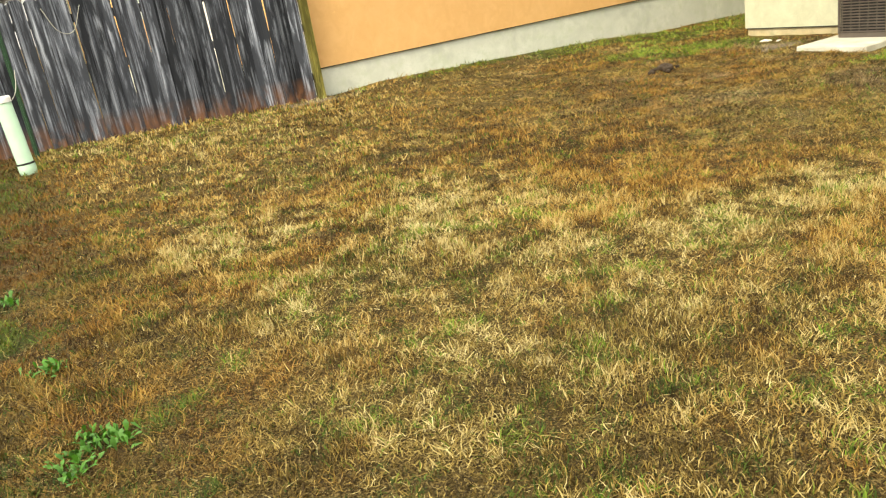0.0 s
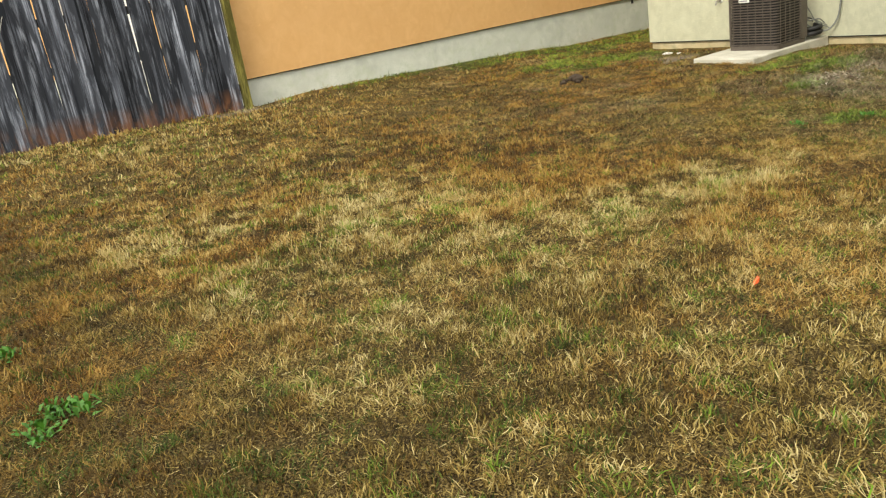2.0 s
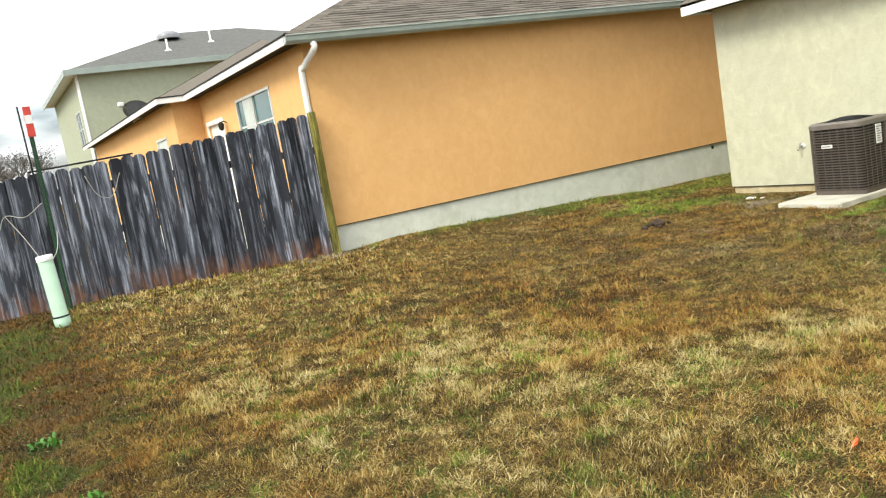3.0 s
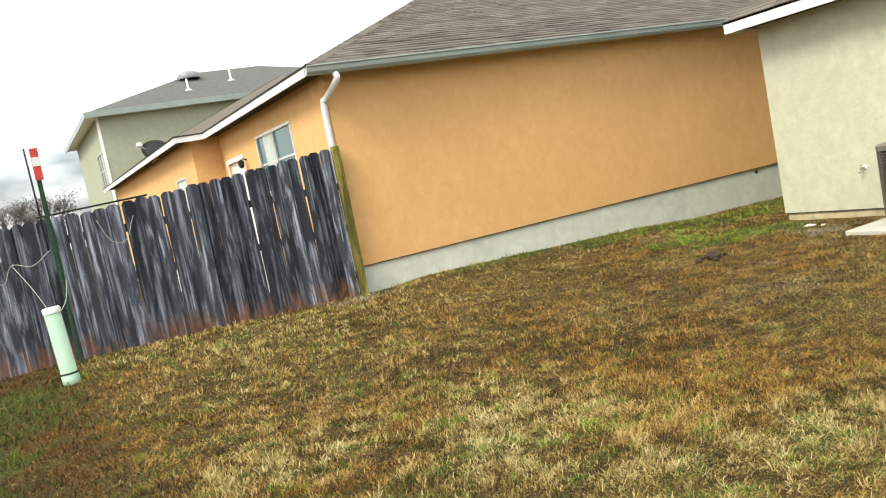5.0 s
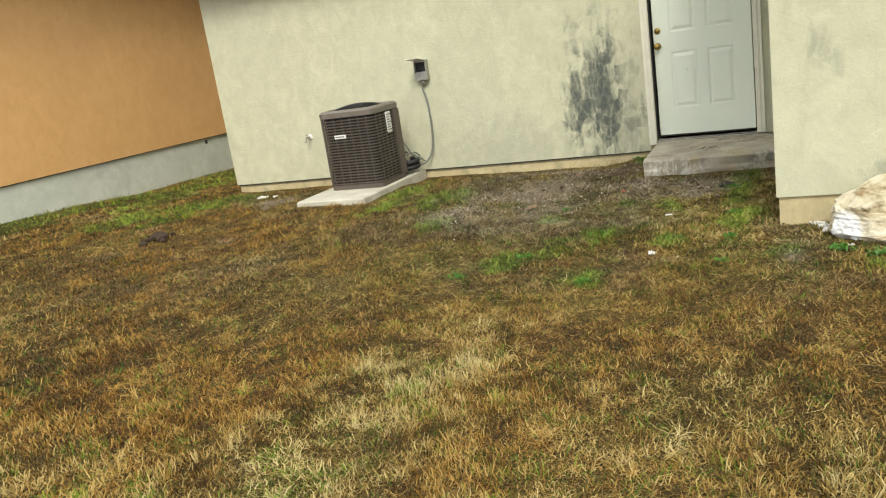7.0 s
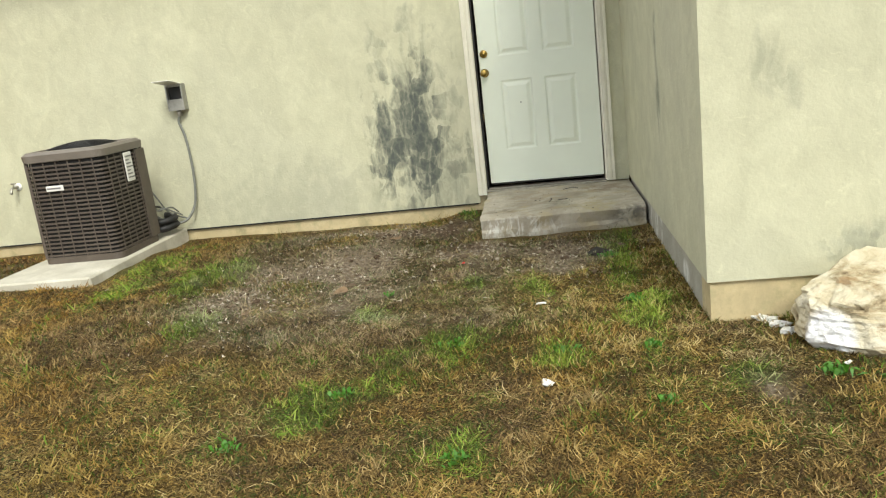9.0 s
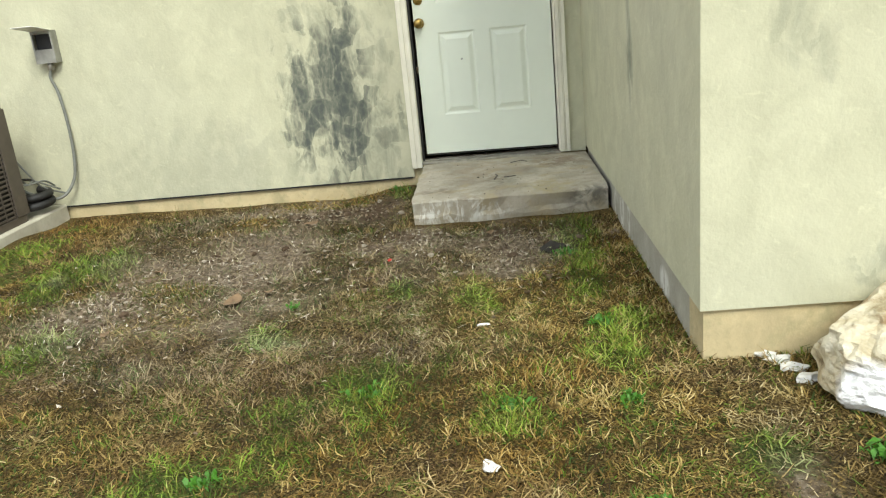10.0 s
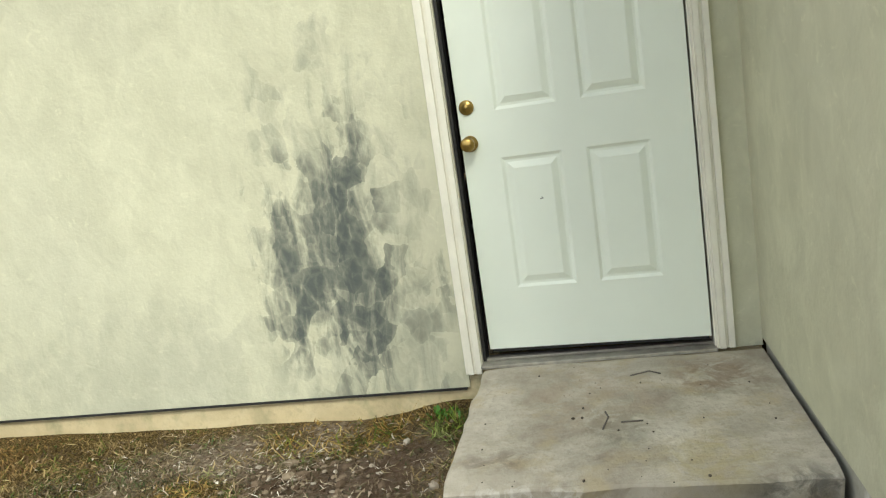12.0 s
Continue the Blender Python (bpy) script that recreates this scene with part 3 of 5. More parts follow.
# porch eave (soffit, fascia, roof) is unseen, deepened to 0.9 to shade the wall
hpart("fascia", boxes(((XW - 0.45, YP + 0.35, ZT - 0.03), (XW - 0.42, YN + 0.15, ZT + 0.13)), ((XP - 0.93, -6.4, ZT - 0.03), (XP - 0.90, YP + 0.38, ZT + 0.13)),
                      ((XP - 0.90, YP + 0.35, ZT - 0.03), (XW - 0.45, YP + 0.38, ZT + 0.13)), ((XW - 0.42, YN + 0.12, ZT - 0.03), (14, YN + 0.15, ZT + 0.13))), M_WHITE, "white painted fascia board")
hpart("room_floor", boxes(((XW + 0.22, YP, -0.2), (13, 3.5, -0.055))), M_TILE, "beige tiled floor inside the door")


NEAR_SHINGLES = []
NEAR = (4.2, 9.2, 9)      # from x, to x, courses: these shingles are parts of their own


def shingled(x0, x1, y0, y1, z0, rise, axis_up, sign, clip=None, near=None):
    """Courses of shingles on a slope that climbs from z0 along x or y. clip(course position) trims the course's ends."""
    rnd = random.Random(5)
    bm = bmesh.new()
    expo, width = 0.14, 0.31
    if axis_up == "y":
        run, a0, a1 = abs(y1 - y0), x0, x1
    else:
        run, a0, a1 = abs(x1 - x0), y0, y1
    rows = int(run / (expo * 0.95))
    for r in range(rows):
        d0, d1 = r * run / rows, (r + 1.25) * run / rows
        lo, hi = (a0, a1) if clip is None else clip(d0)
        a = lo - rnd.random() * width
        while a < hi:
            b_ = a + width
            s, e = max(a, lo), min(b_, hi)
            if e - s > 0.02:
                t = 0.010 + 0.006 * rnd.random()
                zs = (z0 + d0 * rise + t, z0 + d1 * rise + 0.002)
                if near and near[0] < s < near[1] and r < near[2] and e - s > width - 0.002:
                    NEAR_SHINGLES.append((s, y0 + sign * d0, z0 + d0 * rise + t - 0.010, run / rows, rise))
                    a = b_ + 0.004
                    continue
                if axis_up == "y":
                    ya, yb = y0 + sign * d0, y0 + sign * d1
                    c = [(s, ya, zs[0]), (e, ya, zs[0]), (e, yb, zs[1]), (s, yb, zs[1]), (s, ya, zs[0] - t), (e, ya, zs[0] - t)]
                else:
                    xa, xb = x0 + sign * d0, x0 + sign * d1
                    c = [(xa, s, zs[0]), (xa, e, zs[0]), (xb, e, zs[1]), (xb, s, zs[1]), (xa, s, zs[0] - t), (xa, e, zs[0] - t)]
                v = [bm.verts.new(p) for p in c]
                bm.faces.new(v[:4])
                bm.faces.new((v[0], v[4], v[5], v[1]))
            a = b_ + 0.004
    return bm


def slab(pts, thick=0.03):
    """A closed sheet of roof decking through the corner points, thick downwards."""
    bm = bmesh.new()
    top = [bm.verts.new(p) for p in pts]
    low = [bm.verts.new((p[0], p[1], p[2] - thick)) for p in pts]
    bm.faces.new(top)
    bm.faces.new(low[::-1])
    k = len(pts)
    for i in range(k):
        bm.faces.new((top[i], low[i], low[(i + 1) % k], top[(i + 1) % k]))
    return bm


zr = ZT + 0.12
hpart("roof_deck", slab([(XW - 0.45, -6.4, zr), (14.2, -6.4, zr + 5.53 * 0.4), (14.2, YN + 0.15, zr + 5.53 * 0.4), (XW - 0.45, YN + 0.15, zr)]), M_DARK, "roof decking")
hpart("roof_deck", slab([(14.2, -6.4, zr + 5.53 * 0.4), (19.7, -6.4, zr), (19.7, YN + 0.15, zr), (14.2, YN + 0.15, zr + 5.53 * 0.4)]), M_SHINGLE, "brown shingled roof")
# unseen porch roof, drawn out with the deepened eave to block sky light
hpart("roof_deck", slab([(XP - 0.93, -6.4, zr + 0.02), (XW + 0.5, -6.4, zr + 1.0), (XW + 0.5, YP + 0.38, zr + 1.0), (XP - 0.93, YP + 0.38, zr + 0.02)]), M_SHINGLE, "brown shingled roof")
sh = hpart("roof_shingles", shingled(XW - 0.47, 14.2, 3.5, YN + 0.16, zr, 0.4, "x", 1), M_SHINGLE, "brown asphalt shingles")
sh["kind"] = "stuff"

# door
door = tagged(new("door_1"), "white six-panel steel door standing slightly ajar", kind="structure")
door.parent = house
door.matrix_basis = pose(XW + 0.0, DR + 0.003, 0.005, 0, 0, -3.5)      # hinge edge at the right
DW, DH, DT = 0.896, 2.03, 0.044


def panelled_leaf():
    """A slab with six pressed panels on its outer face (towards -x); its width runs along +y."""
    bm = bmesh.new()
    cols = [(0.16, 0.405), (0.50, 0.745)]
    rows = [(0.26, 0.80), (0.99, 1.60), (1.70, 1.88)]
    ys = [0, 0.16, 0.405, 0.50, 0.745, DW]
    zs = [0, 0.26, 0.80, 0.99, 1.60, 1.70, 1.88, DH]
    for i in range(5):
        for j in range(7):
            y0, y1, z0, z1 = ys[i], ys[i + 1], zs[j], zs[j + 1]
            if i in (1, 3) and j in (1, 3, 5):
                rings = []
                for ins, dep in ((0, 0), (0.012, 0.007), (0.022, 0.007), (0.048, -0.003)):
                    rings.append([bm.verts.new((dep, y, z)) for y, z in ((y0 + ins, z0 + ins), (y1 - ins, z0 + ins), (y1 - ins, z1 - ins), (y0 + ins, z1 - ins))])
                for a, c in zip(rings, rings[1:]):
                    for k in range(4):
                        bm.faces.new((a[k], c[k], c[(k + 1) % 4], a[(k + 1) % 4]))
                bm.faces.new(rings[-1][::-1])
            else:
                bm.faces.new([bm.verts.new((0, y, z)) for y, z in ((y0, z0), (y0, z1), (y1, z1), (y1, z0))])
    bmesh.ops.remove_doubles(bm, verts=bm.verts, dist=1e-5)
    e = [bm.verts.new((x, y, z)) for x in (0, DT) for y in (0, DW) for z in (0, DH)]
    for f4 in ((4, 6, 7, 5), (0, 4, 5, 1), (2, 3, 7, 6), (0, 2, 6, 4), (1, 5, 7, 3)):
        bm.faces.new([e[k] for k in f4])
    return bm


part("leaf", panelled_leaf(), M_DOOR, door, "white six-panel door leaf")
knob = lathe([(0.033, 0), (0.033, 0.006), (0.014, 0.010), (0.012, 0.028), (0.022, 0.036), (0.029, 0.048), (0.028, 0.058), (0.018, 0.065), (0.001, 0.066)], 24, False)
part("knob", knob, M_BRASS, door, "tarnished brass door knob", pose(0, DW - 0.035, 0.87, 0, -90, 0))
bolt = lathe([(0.030, 0), (0.030, 0.008), (0.024, 0.014), (0.013, 0.014), (0.012, 0.018), (0.001, 0.018)], 24, False)
part("deadbolt", bolt, M_BRASS, door, "round brass deadbolt", pose(0, DW - 0.040, 1.015, 0, -90, 0))
part("peep_mark", lathe([(0.006, 0), (0.006, 0.002), (0.001, 0.002)], 10, False), M_DARK, door, "small dark hole in the door", pose(-0.001, 0.60, 0.62, 0, -90, 0))
part("bottom_seal", boxes(((0.004, 0.01, -0.012), (0.04, DW - 0.01, 0.0))), M_DARK, door, "black rubber door bottom")


def jamb(y0, y1):
    """A moulded casing, stepped across its width."""
    bm = bmesh.new()
    w = y1 - y0
    for a, b_, t in ((0, 0.35, 0.022), (0.35, 0.5, 0.016), (0.5, 0.85, 0.026), (0.85, 1.0, 0.018)):
        box(bm, (XW - t, y0 + w * a, -0.075 if y0 > 2 else -0.045), (XW, y0 + w * b_, DTOP + 0.07), 0.002)
    return bm


frame_1 = tagged(new("door_frame"), "cream painted door frame", kind="structure")
frame_1.parent = house
part("casing", jamb(DL + 0.012, DL + 0.082), M_TRIM, frame_1, "cream moulded casing")
part("casing", jamb(DR - 0.082, DR - 0.012), M_TRIM, frame_1, "cream moulded casing")
part("head_casing", boxes(((XW - 0.024, DR - 0.082, DTOP + 0.07), (XW, DL + 0.082, DTOP + 0.14)), bevel=0.003), M_TRIM, frame_1)
part("jamb_lining", boxes(((XW + 0.001, DL + 0.010, -0.05), (XW + 0.13, DL + 0.072, DTOP + 0.01)), ((XW + 0.001, DR - 0.072, -0.05), (XW + 0.13, DR - 0.006, DTOP + 0.01)),
                          ((XW + 0.001, DR - 0.072, DTOP + 0.01), (XW + 0.13, DL + 0.072, DTOP + 0.068)),  ), M_TRIM, frame_1)
# added black strip: paints the shaded gap left by the ajar door
part("door_gap_shade", boxes(((XW + 0.030, DL - 0.004, -0.04), (XW + 0.12, DL + 0.009, DTOP))), M_BLACK, frame_1, "black strip that stands in for the dark gap beside the door")
part("threshold", boxes(((XW - 0.035, DR - 0.012, -0.052), (XW + 0.03, DL + 0.012, -0.038)), ((XW + 0.03, DR - 0.005, -0.055), (XW + 0.13, DL + 0.01, -0.045)), ((XW + 0.045, DR - 0.005, -0.045), (XW + 0.075, DL + 0.01, -0.034)), bevel=0.002),
     simple("threshold_metal", (0.42, 0.40, 0.34), 0.5, 0.5, 0.3, 20, 0.1), frame_1, "scuffed aluminium threshold")

# concrete step with a broken lower front edge
rnd = random.Random(3)
bm = bmesh.new()
nx, ny = 14, 16
sx0, sx1, sy0, sy1 = 8.09, XW - 0.036, 1.036, 2.13
grid = [[bm.verts.new((sx0 + (sx1 - sx0) * i / nx, sy0 + (sy1 - sy0) * j / ny, -0.052 - 0.012 * (i == 0) - 0.006 * (j == ny) + 0.004 * noise.noise((i * 0.6, j * 0.6, 0)))) for j in range(ny + 1)] for i in range(nx + 1)]
for i in range(nx):
    for j in range(ny):
        f = bm.faces.new((grid[i][j], grid[i + 1][j], grid[i + 1][j + 1], grid[i][j + 1]))
ring = [grid[0][j] for j in range(ny + 1)] + [grid[i][ny] for i in range(1, nx + 1)]
lower = []
for k, v in enumerate(ring):
    prev = v
    col_ = [v]
    front = k <= ny
    for m_, dz in enumerate((-0.02, -0.09, -0.14)):
        jx = 0.022 * noise.noise((k * 0.45, m_ * 0.7, 3)) - (0.012 if m_ == 0 else 0.0)
        low_edge = -0.052 + dz + ((0.02 + 0.075 * noise.noise((k * 0.42, 9, 1))) if m_ == 2 else 0)
        col_.append(bm.verts.new((v.co.x + (jx if front else 0), v.co.y + (0 if front else -jx), low_edge)))
    v = bm.verts.new((v.co.x + (0.06 if front else 0), v.co.y - (0 if front else 0.05), -0.40))
    col_.append(v)
    lower.append(col_)
for a, c in zip(lower, lower[1:]):
    for k in range(4):
        bm.faces.new((a[k], c[k], c[k + 1], a[k + 1]))
bmesh.ops.recalc_face_normals(bm, faces=bm.faces)
step = obj("concrete_step", bm, M_STEP, None, "stained concrete doorstep slab with a chipped lower edge")
tagged(step, category="step", kind="structure")

bm = bmesh.new()
rnd = random.Random(12)
for k in range(38):
    gx_, gy_, s_ = rnd.uniform(8.05, 9.05), rnd.uniform(1.1, 2.1), rnd.uniform(0.0015, 0.005) * (2 if k % 9 == 0 else 1)
    bmesh.ops.create_icosphere(bm, subdivisions=1, radius=1, matrix=Matrix.Translation((gx_, gy_, -0.050 + s_ * 0.3)) @ Matrix.Diagonal((s_ * rnd.uniform(0.8, 2), s_, s_ * 0.5, 1)))
tagged(obj("grit", bm, simple("grit", (0.07, 0.055, 0.04), 0.9, 0, 0.4, 40, 0), None, "dark grit and crumbs on the doorstep"), category="grit", kind="stuff")
for k, pts in enumerate((((8.42, 1.66, -0.045), (8.50, 1.64, -0.040), (8.56, 1.65, -0.046)), ((8.47, 1.60, -0.046), (8.46, 1.53, -0.041)), ((8.88, 1.55, -0.045), (8.90, 1.48, -0.04), (8.88, 1.44, -0.045)))):
    tagged(obj("twig", tube(pts, 0.003, 5), M_BARK, None, "short dark twig on the doorstep"), category="twig", group="twigs on the step")

# ---- condenser on its pad ----
pad = obj("concrete_pad", boxes(((7.60, 4.72, -0.35), (XW, 5.50, -0.12)), bevel=0.012), M_PAD, None, "pale concrete pad under the air conditioner")
tagged(pad, category="concrete pad", kind="structure")
ac = thing("air_conditioner", pose(8.42, 5.07, -0.12, 0, 0, 0), "taupe steel outdoor air conditioner with louvred sides on a concrete pad", "air conditioner")
AH, AW, ARD = 0.82, 0.31, 0.075


def rounded(half, r, steps=5):
    pts = []
    for cx, cy, a0 in ((half - r, half - r, 0), (-half + r, half - r, 90), (-half + r, -half + r, 180), (half - r, -half + r, 270)):
        for k in range(steps + 1):
            a = radians(a0 + 90 * k / steps)
            pts.append((cx + r * math.cos(a), cy + r * math.sin(a)))
    return pts


def band(levels, closed_top=False, hole=0.0, r=ARD):
    """Rings of a rounded square: levels of (half width, height)."""
    bm = bmesh.new()
    rings = [[bm.verts.new((x, y, z)) for x, y in rounded(h, min(r, h * 0.9))] for h, z in levels]
    for a, c in zip(rings, rings[1:]):
        k = len(a)
        for i in range(k):
            bm.faces.new((a[i], a[(i + 1) % k], c[(i + 1) % k], c[i]))
    return bm, rings


bm, _r = band([(AW + 0.004, 0.0), (AW + 0.004, 0.045), (AW - 0.012, 0.05), (AW - 0.02, 0.03), (AW - 0.02, 0.0)])
part("base_pan", bm, M_AC, ac, "taupe steel base pan")
bm, _r = band([(AW - 0.014, 0.02), (AW - 0.014, AH - 0.03)])
part("coil", bm, M_ACIN, ac, "dark condenser coil")
bm, _r = band([(AW - 0.01, AH - 0.075), (AW + 0.010, AH - 0.07), (AW + 0.014, AH - 0.02), (AW - 0.01, AH), (AW - 0.040, AH + 0.002), (AW - 0.046, AH - 0.015), (AW - 0.06, AH - 0.10)])
part("top_rim", bm, M_ACTOP, ac, "lighter taupe rim round the fan opening")
# louvre courses with slots between upright ribs
bm = bmesh.new()
rows_, z0_, z1_ = 23, 0.055, AH - 0.08
outline = rounded(AW, ARD, 4)
for r_ in range(rows_):
    za = z0_ + (z1_ - z0_) * r_ / rows_
    zb = za + (z1_ - z0_) / rows_ * 0.36
    for i in range(len(outline)):
        p, q2 = outline[i], outline[(i + 1) % len(outline)]
        pi, qi = (p[0] * 0.975, p[1] * 0.975), (q2[0] * 0.975, q2[1] * 0.975)
        v = [bm.verts.new((*p, za)), bm.verts.new((*q2, za)), bm.verts.new((*q2, zb)), bm.verts.new((*p, zb)),
             bm.verts.new((*pi, zb + 0.002)), bm.verts.new((*qi, zb + 0.002))]
        bm.faces.new((v[0], v[1], v[2], v[3]))
        bm.faces.new((v[3], v[2], v[5], v[4]))
part("louvres", bm, M_AC, ac, "rows of taupe louvre slats")
bm = bmesh.new()
for side in range(4):
    for t in np.linspace(-0.8, 0.8, 6):
        a = t * (AW - ARD) / 0.8
        c = {0: (AW, a), 1: (a, AW), 2: (-AW, a), 3: (a, -AW)}[side]
        hx, hy = (0.003, 0.0032) if side in (0, 2) else (0.0032, 0.003)
        box(bm, (c[0] - hx, c[1] - hy, 0.045), (c[0] + hx, c[1] + hy, AH - 0.07))
for sx_, sy_ in ((1, 1), (1, -1), (-1, 1)):
    a = AW - ARD * 0.29
    box(bm, (sx_ * a - 0.012, sy_ * a - 0.012, 0.04), (sx_ * a + 0.012, sy_ * a + 0.012, AH - 0.07), 0.004)
part("ribs", bm, M_AC, ac, "upright taupe ribs")
bm = bmesh.new()
for rr in np.linspace(0.03, 0.245, 14):
    tube([(rr * math.cos(a), rr * math.sin(a), AH - 0.005 + 0.6 * (0.26 - rr) * (0.26 + rr)) for a in np.linspace(0, 2 * math.pi, 28)], 0.0025, 5, bm)
for a in np.linspace(0, math.pi, 5)[:-1]:
    tube([(q_ * math.cos(a), q_ * math.sin(a), AH - 0.005 + 0.6 * (0.26 ** 2 - q_ ** 2)) for q_ in np.linspace(-0.25, 0.25, 11)], 0.003, 5, bm)
# closed black dome under the guard paints the darkness of the fan opening
part("fan_shade_dome", lathe([(0.262, AH - 0.012), (0.20, AH + 0.008), (0.10, AH + 0.026), (0.001, AH + 0.03)], 24, False), M_ACIN, ac, "black dome that stands in for the shaded fan opening")
part("fan_guard", bm, M_BLACK, ac, "black wire fan guard")["kind"] = "stuff"
bm = lathe([(0.05, AH - 0.10), (0.05, AH - 0.05), (0.001, AH - 0.05)], 16, False)
for k in range(4):
    a = k * math.pi / 2
    d, s_ = Vector((math.cos(a), math.sin(a), 0)), Vector((-math.sin(a), math.cos(a), 0))
    v = [bm.verts.new(Vector((0, 0, AH - 0.08)) + d * r1 + s_ * w1 + Vector((0, 0, h1))) for r1, w1, h1 in ((0.05, -0.03, -0.01), (0.22, -0.08, -0.015), (0.22, 0.06, 0.02), (0.05, 0.03, 0.01))]
    bm.faces.new(v)
part("fan", bm, M_BLACK, ac, "black fan below the guard")
bm = boxes(((-AW - 0.010, 0.02, 0.535), (-AW - 0.003, 0.155, 0.575)), bevel=0.003)
badge = part("badge", bm, M_LABEL, ac, "small silver-white badge")
part("badge_mark", boxes(((-AW - 0.0115, 0.04, 0.550), (-AW - 0.0095, 0.145, 0.561))), M_GREYBAR, badge, "grey printed bar")
bm = bmesh.new()
box(bm, (-0.03, -AW - 0.014, AH - 0.30), (0.075, -AW - 0.004, AH - 0.085), 0.003)
sticker = part("rating_label", bm, M_LABEL, ac, "white rating label on the side")
bm = bmesh.new()
for k in range(7):
    box(bm, (-0.02, -AW - 0.0165, AH - 0.275 + k * 0.026), (0.065 - 0.02 * (k % 3), -AW - 0.0135, AH - 0.265 + k * 0.026))
part("label_print", bm, M_GREYBAR, sticker, "grey lines of print")
part("service_panel", boxes(((AW - 0.16, -AW - 0.012, 0.05), (AW - 0.02, -AW - 0.002, AH - 0.08)), bevel=0.004), M_AC, ac, "plain taupe service panel")

# disconnect box with its lid up, conduit to the condenser
dbox = thing("disconnect_box", (XW, 4.58, 0.86), "grey electrical disconnect box with lifted lid on the cream wall", "electrical box")
for nm, lo, hi in (("box_wall", (-0.075, -0.07, 0), (0, 0.07, 0.02)), ("box_wall", (-0.075, -0.07, 0.19), (0, 0.07, 0.21)), ("box_wall", (-0.075, -0.07, 0.02), (0, -0.06, 0.19)),
                   ("box_wall", (-0.075, 0.06, 0.02), (0, 0.07, 0.19)), ("back", (-0.012, -0.06, 0.02), (0, 0.06, 0.19)), ("cover", (-0.07, -0.06, 0.02), (-0.012, 0.06, 0.09))):
    part(nm, boxes((lo, hi)), M_BOX, dbox)
part("inner", boxes(((-0.04, -0.058, 0.09), (-0.013, 0.058, 0.188))), M_BLACK, dbox, "dark switch inside the box")
bm = bmesh.new()
box(bm, (-0.21, -0.072, 0), (0, 0.072, 0.006), 0.002)
part("lid", bm, M_LABEL, dbox, "lifted pale lid", pose(-0.072, 0.0, 0.208, 0, 8, 0))
part("connector", lathe([(0.018, -0.05), (0.022, -0.045), (0.022, -0.015), (0.016, 0.0)], 12), M_STEEL, dbox, "conduit connector", pose(-0.035, 0, 0))
conduit = obj("flexible_conduit", tube(curve_points([(9.085, 4.585, 0.82), (9.085, 4.60, 0.76), (9.09, 4.575, 0.66), (9.09, 4.56, 0.45), (9.08, 4.565, 0.22), (9.06, 4.60, 0.05), (8.99, 4.68, -0.045), (8.90, 4.80, 0.0), (8.72, 4.90, 0.16)], 7), 0.011, 8), M_CONDUIT, None,
              "grey flexible conduit looping down to the air conditioner")
tagged(conduit, category="cable")
pipes = thing("refrigerant_lines", (0, 0, 0), "black insulated refrigerant lines between wall and air conditioner", "pipe")
part("line", tube(curve_points([(9.115, 4.85, -0.02), (8.95, 4.80, -0.03), (8.78, 4.84, 0.02), (8.57, 4.9, 0.10)], 6), 0.022, 8), M_BLACK, pipes)
part("line", tube(curve_points([(9.115, 4.92, 0.05), (8.98, 4.86, 0.10), (8.80, 4.88, 0.14), (8.57, 4.93, 0.22)], 6), 0.009, 8), M_BLACK, pipes)
for line_ctrl in ([(8.68, 4.83, 0.42), (8.78, 4.76, 0.20), (8.90, 4.74, 0.06), (9.05, 4.66, -0.03)], [(8.69, 4.84, 0.30), (8.82, 4.80, 0.10), (8.96, 4.82, 0.09), (9.08, 4.72, 0.0)], [(8.68, 4.83, 0.24), (8.75, 4.78, 0.11), (8.90, 4.72, 0.10), (9.02, 4.72, 0.04)]):
    part("line", tube(curve_points(line_ctrl, 6), 0.007, 6), M_CONDUIT, pipes, "thin grey cable")
part("coiled_hose", tube([(8.90 + 0.125 * math.cos(a) * (1 - a / 60), 4.83 + 0.12 * math.sin(a), -0.09 + a * 0.009) for a in np.linspace(0, 4 * math.pi, 50)], 0.027, 8), M_BLACK, pipes, "black coiled hose")

fau = thing("garden_faucet", (XW, 6.17, 0.37), "small steel outdoor faucet on the cream wall", "faucet")
part("flange", lathe([(0.034, 0), (0.034, 0.006), (0.012, 0.01)], 16), M_WHITE, fau, "white round flange", pose(0, 0, 0, 0, -90, 0))
part("spout", tube(curve_points([(0, 0, 0), (-0.05, 0, 0), (-0.09, 0, -0.005), (-0.115, 0, -0.045)], 5), 0.012, 10), M_STEEL, fau)
hd = tube([(-0.06, 0, 0), (-0.06, 0.0, 0.035)], 0.006, 8)
for k in range(4):
    tube([(-0.06, 0, 0.035), (-0.06 + 0.022 * math.cos(k * math.pi / 2), 0.022 * math.sin(k * math.pi / 2), 0.037)], 0.005, 6, hd)
part("handle", hd, M_STEEL, fau, "small cross handle")

# ---- orange house ----
YO, XO, ZO, ZE = 9.60, 3.85, 0.325, 2.79
orange = thing("orange_house", (0, 0, 0), "single-storey orange stucco house with a brown shingled hip roof", "house")
orange["kind"] = "structure"


def opart(name, bm, material, label=""):
    return structure(name, bm, material, label, orange)


